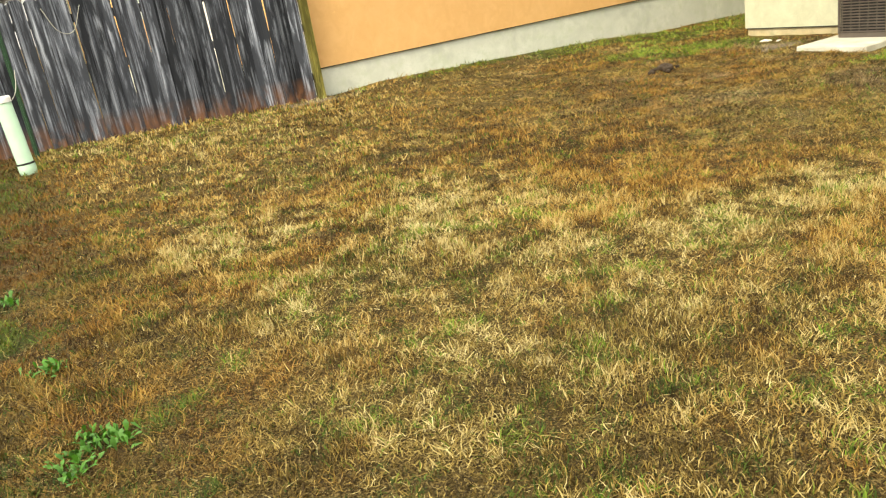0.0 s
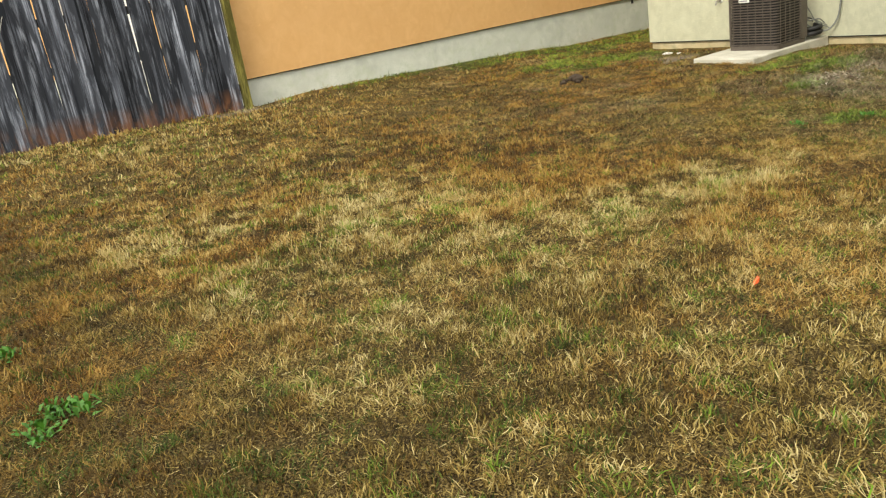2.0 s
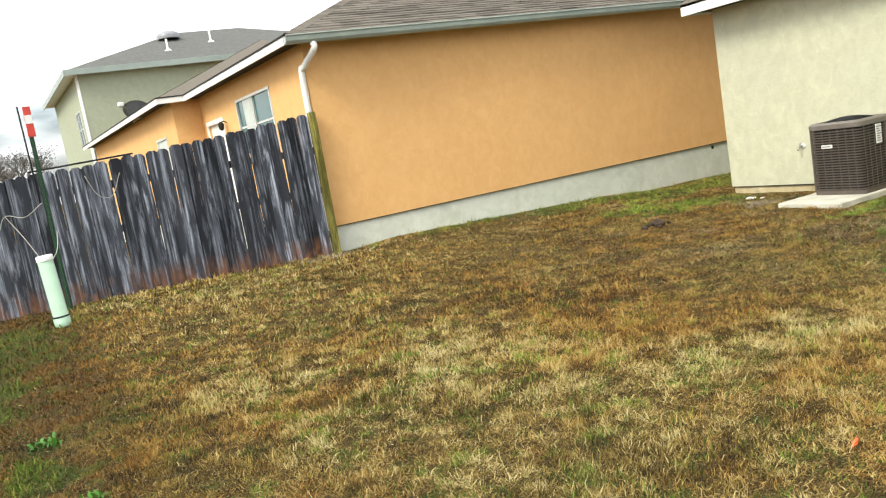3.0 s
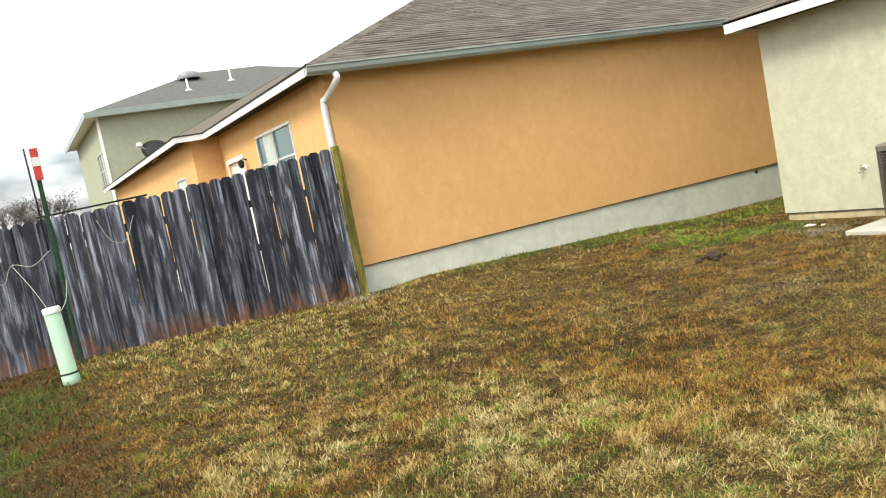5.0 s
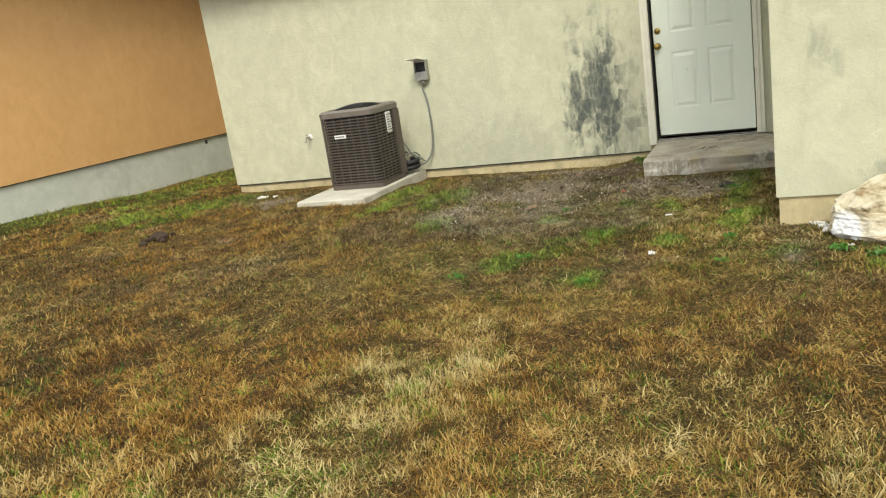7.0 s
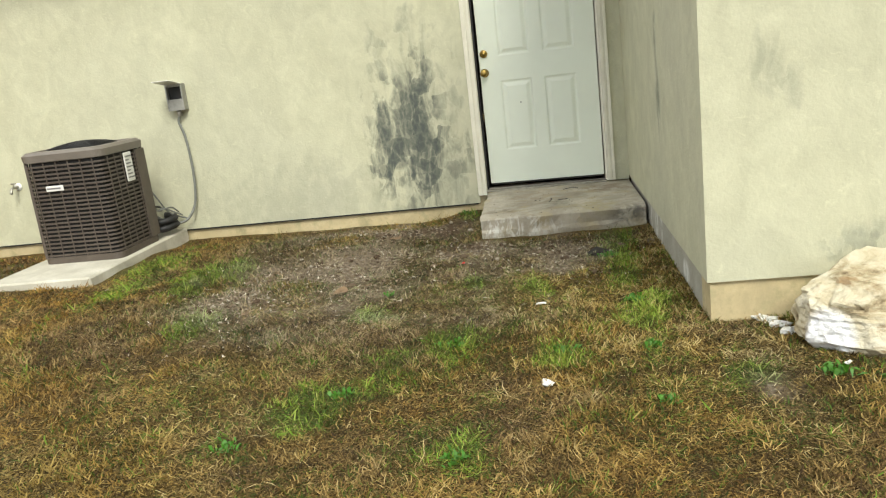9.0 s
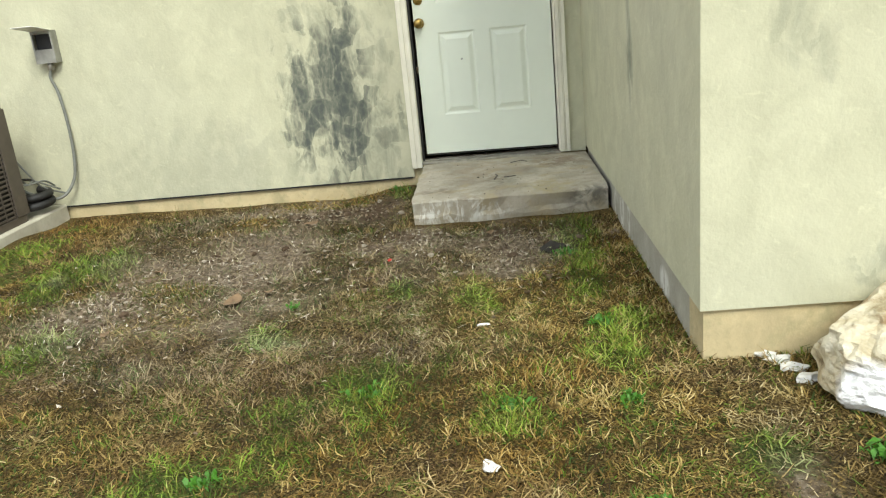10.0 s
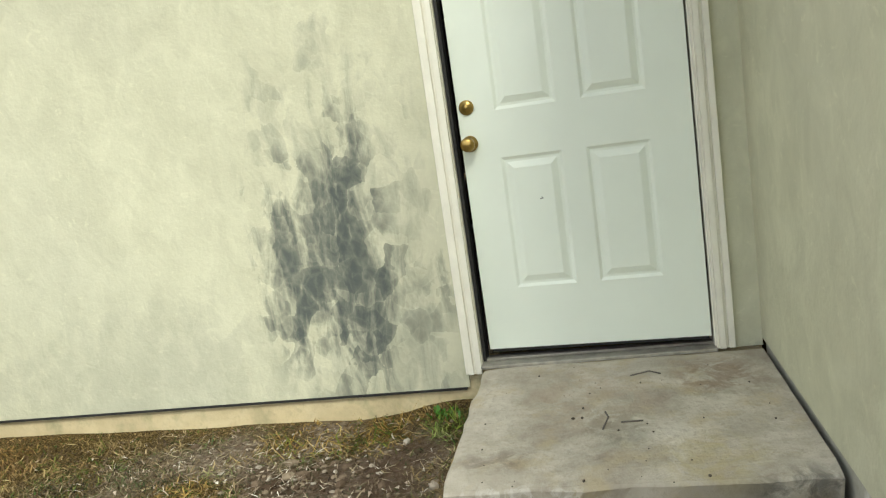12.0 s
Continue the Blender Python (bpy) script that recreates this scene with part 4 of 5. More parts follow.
# west wall with the window's and door's openings: y from 9.6 to 15.3
W1 = (11.15, 12.95, 1.50, 2.45)       # window: y0, y1, z0, z1
WD = (13.95, 14.95, 0.27, 2.2)        # side door
ops = [W1, WD]
bm = bmesh.new()
box(bm, (XO, YO, ZO), (XO + 0.2, W1[0], ZE))
box(bm, (XO, W1[0], ZO), (XO + 0.2, W1[1], W1[2]))
box(bm, (XO, W1[0], W1[3]), (XO + 0.2, W1[1], ZE))
box(bm, (XO, W1[1], ZO), (XO + 0.2, WD[0], ZE))
box(bm, (XO, WD[0], WD[3]), (XO + 0.2, WD[1], ZE))
box(bm, (XO, WD[1], ZO), (XO + 0.2, 15.3, ZE))
opart("wall_west", bm, M_YELLOW, "yellow-orange stucco wall with a window")
opart("wall_south", boxes(((XO + 0.2, YO, ZO), (16.5, YO + 0.2, ZE))), M_ORANGE, "long blank orange stucco wall")
opart("wall_east", boxes(((16.3, YO + 0.2, ZO), (16.5, 21.5, ZE))), M_ORANGE, "orange stucco wall")
XG = 3.32
bm = boxes(((XG, 15.3, ZO), (XO + 0.2, 15.5, ZE)), ((XG, 15.5, ZO), (XG + 0.2, 16.3, ZE)), ((XG, 16.3, ZO), (XG + 0.2, 17.3, 1.3)), ((XG, 16.3, 2.2), (XG + 0.2, 17.3, ZE)), ((XG, 17.3, ZO), (XG + 0.2, 27.0, ZE)))
opart("wall_wing", bm, M_ORANGE, "orange stucco wing wall")
opart("wall_north", boxes(((XG + 0.2, 21.3, ZO), (16.3, 21.5, ZE))), M_ORANGE, "orange stucco wall")
opart("foundation", boxes(((XO + 0.03, YO + 0.02, -0.8), (16.4, YO + 0.2, ZO)), ((XO + 0.03, YO + 0.2, -0.8), (XO + 0.2, 15.3, ZO)), ((XG + 0.03, 15.3, -0.8), (XG + 0.2, 26.9, ZO))), M_FOUND, "pale grey concrete foundation band")
opart("stucco_edge_strip", boxes(((XO - 0.002, YO - 0.004, ZO - 0.010), (16.4, YO + 0.02, ZO + 0.002))), M_DARK, "thin dark strip along the lower edge of the stucco")
S = 0.42
zg = ZE + 0.06
x0, x1, y0, y1 = XO - 0.32, 16.8, YO - 0.32, 21.8
ridge = (y1 - y0) / 2
opart("roof_deck", slab([(x0, y0, zg), (x1, y0, zg), (x1 - ridge, y0 + ridge, zg + ridge * S), (x0 + ridge, y0 + ridge, zg + ridge * S)]), M_DARK, "roof decking")
opart("roof_deck", slab([(x0, y1, zg), (x0, y0, zg), (x0 + ridge, y0 + ridge, zg + ridge * S)]), M_SHINGLE, "brown shingled roof slope")
opart("roof_deck", slab([(x1, y0, zg), (x1, y1, zg), (x1 - ridge, y0 + ridge, zg + ridge * S)]), M_SHINGLE, "brown shingled roof slope")
opart("roof_deck", slab([(x1, y1, zg), (x0, y1, zg), (x0 + ridge, y0 + ridge, zg + ridge * S), (x1 - ridge, y0 + ridge, zg + ridge * S)]), M_SHINGLE, "brown shingled roof slope")
sh = opart("roof_shingles", shingled(x0, x1, y0, y0 + 5.6, zg, S, "y", 1, lambda d: (x0 + d + 0.17, x1 - d - 0.17), NEAR), M_SHINGLE, "brown-grey asphalt shingles in courses")
sh["kind"] = "stuff"
sh = opart("roof_shingles", shingled(x0, x0 + 5.6, y0, y1, zg, S, "x", 1, lambda d: (y0 + d + 0.17, y1 - d - 0.17)), M_SHINGLE, "brown-grey asphalt shingles in courses")
sh["kind"] = "stuff"
# wing roof: its ridge runs west to east
wy0, wy1, wx0, wr = 15.0, 27.3, XG - 0.3, 3.4
opart("wing_roof", slab([(wx0, wy0, zg), (wx0 + 2 * wr, wy0, zg), (wx0 + wr, wy0 + wr, zg + wr * S)]), M_SHINGLE, "brown shingled wing roof")
opart("wing_roof", slab([(wx0, wy1, zg), (wx0, wy0, zg), (wx0 + wr, wy0 + wr, zg + wr * S), (wx0 + wr, wy1, zg + wr * S)]), M_SHINGLE, "brown shingled wing roof")
opart("wing_gable", boxes(((XG + 0.2, 26.8, ZO), (XG + 6, 27.0, ZE))), M_ORANGE, "orange stucco wall")
sh = opart("roof_shingles", shingled(wx0, wx0 + wr, wy0, wy1, zg, S, "x", 1, lambda d: (wy0 + d + 0.17, wy1)), M_SHINGLE, "brown-grey asphalt shingles in courses")
sh["kind"] = "stuff"
# hip cap
bm = bmesh.new()
for k in range(34):
    d = k * 0.17
    p = Vector((x0 + d, y0 + d, zg + d * S + 0.012))
    v = [bm.verts.new(p + Vector(o)) for o in ((0.0, 0.15, 0.0), (0.0, 0, 0.02), (0.15, 0, 0.0), (0.36, 0.21, 0.085), (0.21, 0.21, 0.10), (0.21, 0.36, 0.085))]
    bm.faces.new((v[0], v[1], v[4], v[5]))
    bm.faces.new((v[1], v[2], v[3], v[4]))
opart("hip_cap", bm, M_SHINGLE, "row of hip cap shingles")["kind"] = "stuff"
# eave shade is put into the soffit's near-black colour
opart("soffit", boxes(((x0, y0, ZE), (XO + 0.2, wy0, ZE + 0.02)), ((XO + 0.2, y0, ZE), (x1, YO + 0.2, ZE + 0.02)), ((wx0, wy0, ZE), (XO, wy1, ZE + 0.018))), M_DARK, "soffit coloured near-black for eave shade")
opart("ceiling", boxes(((XO + 0.2, YO + 0.2, ZE), (16.3, 21.3, ZE + 0.03))), M_WHITE, "white ceiling")
opart("fascia", boxes(((x0 - 0.025, y0 - 0.02, ZE - 0.05), (x0, wy0, zg - 0.012)), ((wx0 - 0.025, wy0 - 0.025, ZE - 0.05), (x0 - 0.025, wy0, zg - 0.012)), ((wx0 - 0.025, wy0, ZE - 0.05), (wx0, wy1, zg - 0.012))), M_WHITE, "white fascia board")
# dark strips draw the shaded gap between shingles and gutter or fascia
opart("eave_shade_strip", boxes(((x0 - 0.035, y0 - 0.03, zg - 0.012), (x0 + 0.01, wy0, zg + 0.012)), ((wx0 - 0.035, wy0 - 0.035, zg - 0.012), (x0 - 0.035, wy0 + 0.01, zg + 0.012)), ((wx0 - 0.035, wy0, zg - 0.012), (wx0 + 0.01, wy1, zg + 0.012)),
                         ((x0 + 0.012, y0 - 0.012, zg + 0.001), (x1, y0 + 0.01, zg + 0.012))), M_DARK, "roof edge strip, near-black for the shade under the shingles")
# gutter along the south eave: an open trough with a rolled lip
prof = [(0.0, 0.10), (0.0, 0.0), (-0.07, 0.0), (-0.10, 0.035), (-0.105, 0.085), (-0.12, 0.10), (-0.115, 0.112), (-0.10, 0.108), (-0.095, 0.09), (-0.088, 0.04), (-0.066, 0.012), (-0.01, 0.012), (-0.01, 0.10)]
bm = bmesh.new()
ra = [bm.verts.new((x0 - 0.03, y0 + py, zg - 0.115 + pz)) for py, pz in prof]
rb = [bm.verts.new((x1, y0 + py, zg - 0.115 + pz)) for py, pz in prof]
for k in range(len(prof)):
    bm.faces.new((ra[k], rb[k], rb[(k + 1) % len(prof)], ra[(k + 1) % len(prof)]))
bm.faces.new(ra[::-1])
bm.faces.new(rb)
gut = part("gutter", bm, M_GUTTER, orange, "long grey-green rain gutter")
dsp = bmesh.new()
pp = curve_points([(XO + 0.02, y0 - 0.05, zg - 0.12), (XO + 0.02, y0 - 0.05, zg - 0.20), (XO - 0.05, YO - 0.10, zg - 0.38), (XO - 0.06, YO + 0.0, zg - 0.50), (XO - 0.055, YO + 0.02, 1.2), (XO - 0.055, YO + 0.02, 0.1)], 5)
tube(pp, 0.042, 8, dsp)
part("downspout", dsp, M_WHITE, orange, "white downspout at the corner")


def window(name, x, y0, y1, z0, z1, label, parent, split=True, blind=True):
    """A two-sash slider in a wall that faces west."""
    w = tagged(new(name), label, kind="structure")
    w.parent = parent
    t = 0.045
    part("window_frame", boxes(((x - 0.015, y0, z0), (x + 0.06, y1, z0 + t)), ((x - 0.015, y0, z1 - t), (x + 0.06, y1, z1)), ((x - 0.015, y0, z0 + t), (x + 0.06, y0 + t, z1 - t)),
                               ((x - 0.015, y1 - t, z0 + t), (x + 0.06, y1, z1 - t)), bevel=0.004), M_ALU, w, "pale metal window frame")
    m = (y0 + y1) / 2
    if split:
        part("mullion", boxes(((x - 0.012, m - 0.025, z0 + t), (x + 0.05, m + 0.025, z1 - t))), M_ALU, w)
        part("sash_rail", boxes(((x + 0.0, y0 + t, (z0 + z1) / 2 - 0.015), (x + 0.04, m - 0.025, (z0 + z1) / 2 + 0.015)), ((x + 0.0, m + 0.025, (z0 + z1) / 2 - 0.015), (x + 0.04, y1 - t, (z0 + z1) / 2 + 0.015))), M_ALU, w)
        part("pane", boxes(((x + 0.015, y0 + t, z0 + t), (x + 0.022, m - 0.025, z1 - t))), M_GLASS, w, "dark green reflecting pane")
        part("pane", boxes(((x + 0.015, m + 0.025, z0 + t), (x + 0.022, y1 - t, z1 - t))), M_GLASS, w)
        if blind:
            part("curtain", boxes(((x + 0.005, m + 0.1, z0 + t), (x + 0.013, y1 - 0.35, z1 - t))), M_BLIND, w, "pale curtain behind the pane")
    else:
        # matte pale colour stands in for the pane's sky reflection
        part("pane", boxes(((x + 0.015, y0 + t, z0 + t), (x + 0.022, y1 - t, z1 - t))), M_BLIND, w, "pane coloured pale in place of a reflection")
    return w


window("window_1", XO, *W1, "double sliding window with pale curtain", orange)
window("window_2", XG, 16.3, 17.3, 1.3, 2.2, "small pale window", orange, False)
dr = tagged(new("door_2"), "white side door under a small lamp", kind="structure")
dr.parent = orange
part("leaf", boxes(((XO + 0.04, WD[0], WD[2]), (XO + 0.09, WD[1], WD[3]))), M_WHITE, dr)
part("door_frame", boxes(((XO - 0.02, WD[0] - 0.08, WD[2]), (XO, WD[0], WD[3] + 0.08)), ((XO - 0.02, WD[1], WD[2]), (XO, WD[1] + 0.08, WD[3] + 0.08)), ((XO - 0.02, WD[0], WD[3]), (XO, WD[1], WD[3] + 0.08))), M_WHITE, dr)
lamp = thing("wall_lamp", (XO, 13.7, 2.16), "small dark outdoor wall lamp", "lamp")
part("arm", tube([(0, 0, 0), (-0.07, 0, 0.03), (-0.11, 0, 0.0)], 0.012, 6), M_DARK, lamp)
part("shade", lathe([(0.02, -0.13), (0.045, -0.10), (0.055, -0.02), (0.02, 0.02)], 12), M_DARK, lamp, "", pose(-0.11, 0, 0))
vent = obj("foundation_vent", boxes(((11.38, YO + 0.008, 0.23), (11.43, YO + 0.022, 0.29)), bevel=0.002), M_DARK, None, "small dark hole in the grey foundation")
tagged(vent, category="vent", kind="structure")

# satellite dish on the wing's eave
dish = thing("satellite_dish", pose(2.96, 18.0, 2.70, 0, 0, 0), "grey satellite dish on the eave of the orange house", "satellite dish")
bm = bmesh.new()
rings = []
for r_, d_ in ((0.001, 0.0), (0.12, 0.010), (0.22, 0.038), (0.31, 0.075)):
    rings.append([bm.verts.new((r_ * math.cos(a), d_, r_ * 0.85 * math.sin(a))) for a in np.linspace(0, 2 * math.pi, 25)[:-1]])
for a, c in zip(rings, rings[1:]):
    for k in range(24):
        bm.faces.new((a[k], a[(k + 1) % 24], c[(k + 1) % 24], c[k])).smooth = True
bm.faces.new(rings[0])
bmesh.ops.solidify(bm, geom=bm.faces, thickness=0.012)
part("reflector", bm, M_DISH, dish, "grey oval reflector", pose(0.25, 0, 0.30, -40, 0, 150))
part("mast", tube([(0.25, 0, 0.28), (0.25, 0, 0.12), (0.10, 0, 0.0)], 0.022, 8), M_STEEL, dish)
part("feed_arm", tube([(0.2, -0.05, 0.2), (-0.2, -0.3, 0.38)], 0.014, 6), M_STEEL, dish)
part("receiver", boxes(((-0.20, -0.38, 0.34), (-0.08, -0.28, 0.43)), bevel=0.02), M_WHITE, dish, "white receiver head")

# ---- two-storey house behind ----
FX, FY, FE = 3.4, 28.0, 5.25
far = thing("pale_green_house", (0, 0, 0), "two-storey pale green house with a grey-brown roof behind the orange house", "house")
far["kind"] = "structure"
bm = boxes(((FX, FY, -0.6), (15, FY + 0.25, FE)), ((FX, FY + 0.25, -0.6), (FX + 0.25, 29.3, FE)), ((FX, 29.3, -0.6), (FX + 0.25, 30.6, 3.0)), ((FX, 29.3, 4.2), (FX + 0.25, 30.6, FE)),
           ((FX, 30.6, -0.6), (FX + 0.25, 37, FE)), ((FX + 0.25, 36.75, -0.6), (15, 37, FE)), ((14.75, FY + 0.25, -0.6), (15, 36.75, FE)))
structure("wall", bm, M_FAR, "pale green stucco walls", far)
fx0, fy0, fx1, fy1, fz, fs = FX - 0.4, FY - 0.4, 15.4, 37.4, FE + 0.08, 0.36
fr = (fy1 - fy0) / 2
for pts in ([(fx0, fy0, fz), (fx1, fy0, fz), (fx1 - fr, fy0 + fr, fz + fr * fs), (fx0 + fr, fy0 + fr, fz + fr * fs)],
            [(fx0, fy1, fz), (fx0, fy0, fz), (fx0 + fr, fy0 + fr, fz + fr * fs)],
            [(fx1, fy0, fz), (fx1, fy1, fz), (fx1 - fr, fy0 + fr, fz + fr * fs)],
            [(fx1, fy1, fz), (fx0, fy1, fz), (fx0 + fr, fy0 + fr, fz + fr * fs), (fx1 - fr, fy0 + fr, fz + fr * fs)]):
    structure("roof", slab(pts, 0.05), M_FARROOF, "grey-brown shingled roof", far)
structure("fascia", boxes(((fx0 - 0.03, fy0 - 0.03, FE - 0.08), (fx1, fy0, fz + 0.03)), ((fx0 - 0.03, fy0, FE - 0.08), (fx0, fy1, fz + 0.03))), M_GUTTER, "grey-green gutter and fascia", far)
structure("soffit", boxes(((fx0, fy0, FE), (fx1, fy1, FE + 0.03))), M_WHITE, "white soffit", far)
window("window_3", FX, 29.3, 30.6, 3.0, 4.2, "upstairs window in a white frame", far, True, False)
structure("corner_board", boxes(((FX - 0.02, FY - 0.02, -0.6), (FX, FY + 0.6, FE))), M_WHITE, "white corner board", far)
for px, py in ((6.75, 29.3), (8.6, 30.2)):
    v_ = thing("vent_pipe", (px, py, fz + (py - fy0) * fs - 0.02), "short white roof vent pipe", "vent pipe", "vent pipes on the far roof")
    part("pipe", lathe([(0.06, 0), (0.05, 0.08), (0.035, 0.1), (0.035, 0.42)], 10), M_WHITE, v_)
    part("flashing", lathe([(0.16, -0.03), (0.12, 0.03), (0.05, 0.06)], 10), M_WHITE, v_)
cap = thing("roof_vent", (7.3, 31.2, fz + (31.2 - fy0) * fs + 0.02), "low grey turbine vent near the far ridge", "roof vent")
part("dome", lathe([(0.42, 0), (0.45, 0.1), (0.38, 0.22), (0.2, 0.3), (0.01, 0.32)], 18, False), M_DISH, cap)

# ---- fence ----
YF = 9.50
fence = thing("wooden_fence", (0, 0, 0), "tall weathered grey wooden picket fence with dog-eared tops", "fence")
rnd = random.Random(11)


def picket_mesh(w, h, seed):
    r2 = random.Random(seed)
    bm = bmesh.new()
    t, ear = 0.016, 0.034
    rows_z = [0.0, h * 0.2, h * 0.4, h * 0.6, h * 0.8, h - ear, h]
    cup = r2.uniform(-0.006, 0.010)
    warp = [r2.uniform(-0.004, 0.004) for _ in rows_z]
    fr_, bk = [], []
    for z, wv in zip(rows_z, warp):
        hw = w / 2 - (ear if z == h else 0)
        zz = z + (r2.uniform(-0.015, 0.02) if z == 0 else 0)
        fr_.append([bm.verts.new((-hw + wv, -t / 2 - cup * 0.0, zz)), bm.verts.new((wv, -t / 2 - cup, zz)), bm.verts.new((hw + wv, -t / 2, zz))])
        bk.append([bm.verts.new((-hw + wv, t / 2, zz)), bm.verts.new((wv, t / 2 - cup, zz)), bm.verts.new((hw + wv, t / 2, zz))])
    for a in range(len(rows_z) - 1):
        for k in range(2):
            bm.faces.new((fr_[a][k], fr_[a][k + 1], fr_[a + 1][k + 1], fr_[a + 1][k]))
            bm.faces.new((bk[a][k + 1], bk[a][k], bk[a + 1][k], bk[a + 1][k + 1]))
        bm.faces.new((bk[a][0], fr_[a][0], fr_[a + 1][0], bk[a + 1][0]))
        bm.faces.new((fr_[a][2], bk[a][2], bk[a + 1][2], fr_[a + 1][2]))
    for a, s_ in ((0, 1), (-1, -1)):
        bm.faces.new((fr_[a][0], bk[a][0], bk[a][1], bk[a][2], fr_[a][2], fr_[a][1])[::s_])
    me_ = bpy.data.meshes.new("picket")
    bm.to_mesh(me_)
    bm.free()
    me_.materials.append(M_PICKET)
    return me_


def fence_top(x):
    return float(np.interp(x, [-4, -0.05, 0.0, 1.0, 2.3, 3.7], [1.74, 1.72, 1.62, 1.65, 1.74, 1.86]))


x = 3.70
k = 0
while x > -3.2:
    w = rnd.choice((0.135, 0.14, 0.14, 0.145))
    gz = float(ground_z(x, YF))
    h = fence_top(x) - gz + rnd.uniform(-0.012, 0.012) + 0.0
    p = new("picket", picket_mesh(w, h, k))
    p.parent = fence
    p.matrix_basis = pose(x - w / 2, YF - 0.010 + rnd.uniform(-0.007, 0.007), gz - 0.01, rnd.uniform(-0.4, 0.4), rnd.uniform(-0.6, 0.6), rnd.uniform(-2.5, 2.5))
    x -= w + rnd.choice((-0.003, -0.001, 0.001, 0.001, 0.003, 0.007))
    k += 1
for z_ in (0.25, 0.85, 1.38):
    bm = boxes(((-3.3, YF + 0.012, z_ - 0.045), (3.72, YF + 0.05, z_ + 0.045)), bevel=0.003)
    part("rail", bm, M_RAIL, fence, "grey horizontal rail")
gz = float(ground_z(3.78, 9.5))
bm = boxes(((3.73, YF - 0.045, gz - 0.3), (3.82, YF + 0.05, 1.88)), bevel=0.006)
part("end_post", bm, M_POST, fence, "yellow-green mossy end post")
for px in (1.3, -1.1):
    part("post", boxes(((px, YF + 0.052, -0.4), (px + 0.09, YF + 0.14, 1.55)), bevel=0.005), M_RAIL, fence)

# pedestal pipe and marker post
pv = thing("utility_pipe", pose(0.27, 8.3, float(ground_z(0.27, 8.3)) - 0.01, -1, -2, 0), "pale green plastic utility pipe standing by the fence", "pipe")
part("tube", lathe([(0.078, -0.05), (0.078, 0.10), (0.073, 0.10), (0.073, 0.70)], 28), M_PVC, pv, "pale green pipe")
part("cap", lathe([(0.078, 0.68), (0.080, 0.725), (0.070, 0.737), (0.001, 0.74)], 28, False), M_WHITE, pv, "white flat cap")
part("band", lathe([(0.0795, 0.10), (0.0795, 0.115), (0.074, 0.117)], 28, False), M_DARK, pv, "dark strap near the foot")
tp = thing("marker_post", pose(0.42, 9.12, float(ground_z(0.42, 9.12)), 0, 0.6, 0), "green steel post with a red and white marker before the fence", "post")
bm = boxes(((-0.022, -0.004, -0.1), (0.022, 0.004, 2.22)), ((-0.004, -0.03, -0.1), (0.004, -0.004, 2.22)))
part("steel_post", bm, M_TPOST, tp, "green steel post")
part("rod", tube([(-0.06, -0.02, 1.2), (-0.075, -0.02, 2.25)], 0.010, 6), M_DARK, tp, "thin dark rod")
part("marker", boxes(((-0.03, -0.042, 1.92), (0.045, -0.032, 2.24)), bevel=0.003), M_RED, tp, "red marker plate")
part("marker_band", boxes(((-0.028, -0.046, 2.06), (0.043, -0.043, 2.15))), M_LABEL, tp, "white band on the marker")
cords = thing("cord", (0, 0, 0), "loose pale cord looped between fence and marker post", "cord")
part("strand", tube(curve_points([(0.38, 9.0, 1.30), (0.2, 9.2, 1.18), (0.02, 9.45, 1.22), (-0.08, 9.47, 1.05), (-0.16, 9.46, 1.12), (-0.2, 9.46, 1.4)], 7), 0.004, 5), M_ROPE, cords)
part("strand", tube(curve_points([(0.02, 9.46, 1.22), (0.15, 9.2, 0.95), (0.25, 8.75, 0.69), (0.26, 8.5, 0.69)], 7), 0.004, 5), M_ROPE, cords)
part("strand", tube(curve_points([(0.46, 9.0, 0.98), (0.40, 8.7, 0.80), (0.29, 8.42, 0.69)], 7), 0.004, 5), M_ROPE, cords)
part("strand", tube(curve_points([(0.9, 9.47, 1.52), (1.0, 9.46, 1.28), (1.15, 9.46, 1.25), (1.28, 9.47, 1.5)], 7), 0.004, 5), M_ROPE, cords)
part("bar", tube([(0.35, 9.62, 1.66), (1.5, 9.66, 1.70)], 0.011, 6), M_DARK, cords, "dark rod lying along the fence top")

# ---- boulder and chips ----
bm = bmesh.new()
bmesh.ops.create_icosphere(bm, subdivisions=5, radius=1)
rr_ = random.Random(17)
cuts = [(Vector((rr_.uniform(-1, 1), rr_.uniform(-1, 1), rr_.uniform(-0.8, 0.9))).normalized(), rr_.uniform(0.74, 0.98)) for _ in range(20)]
cuts += [(Vector((-0.25, 0.1, 1)).normalized(), 0.74), (Vector((-1, 0.15, 0.25)).normalized(), 0.80), (Vector((-0.7, 0.75, 0.1)).normalized(), 0.82)]
for v in bm.verts:
    d = v.co.normalized()
    r = min([1.12] + [h / max(0.05, d.dot(nn)) for nn, h in cuts])
    strata = noise.noise(Vector((d.x * 2.5, d.y * 2.5, d.z * 10)))
    r *= 1 + 0.07 * noise.noise(d * 3.1) + 0.025 * strata - 0.10 * max(0, noise.noise(d * 6.5 + Vector((5, 5, 5))) - 0.15) + 0.018 * noise.noise(d * 16)
    v.co = (d.x * r * 0.27, d.y * r * 0.335, d.z * r * 0.215)
for f in bm.faces:
    f.smooth = False
rock = obj("boulder", bm, M_ROCK, None, "pale limestone boulder with rusty seams against the house", pose(5.90, 0.46, -0.09, 0, 0, 8))
tagged(rock, category="rock")


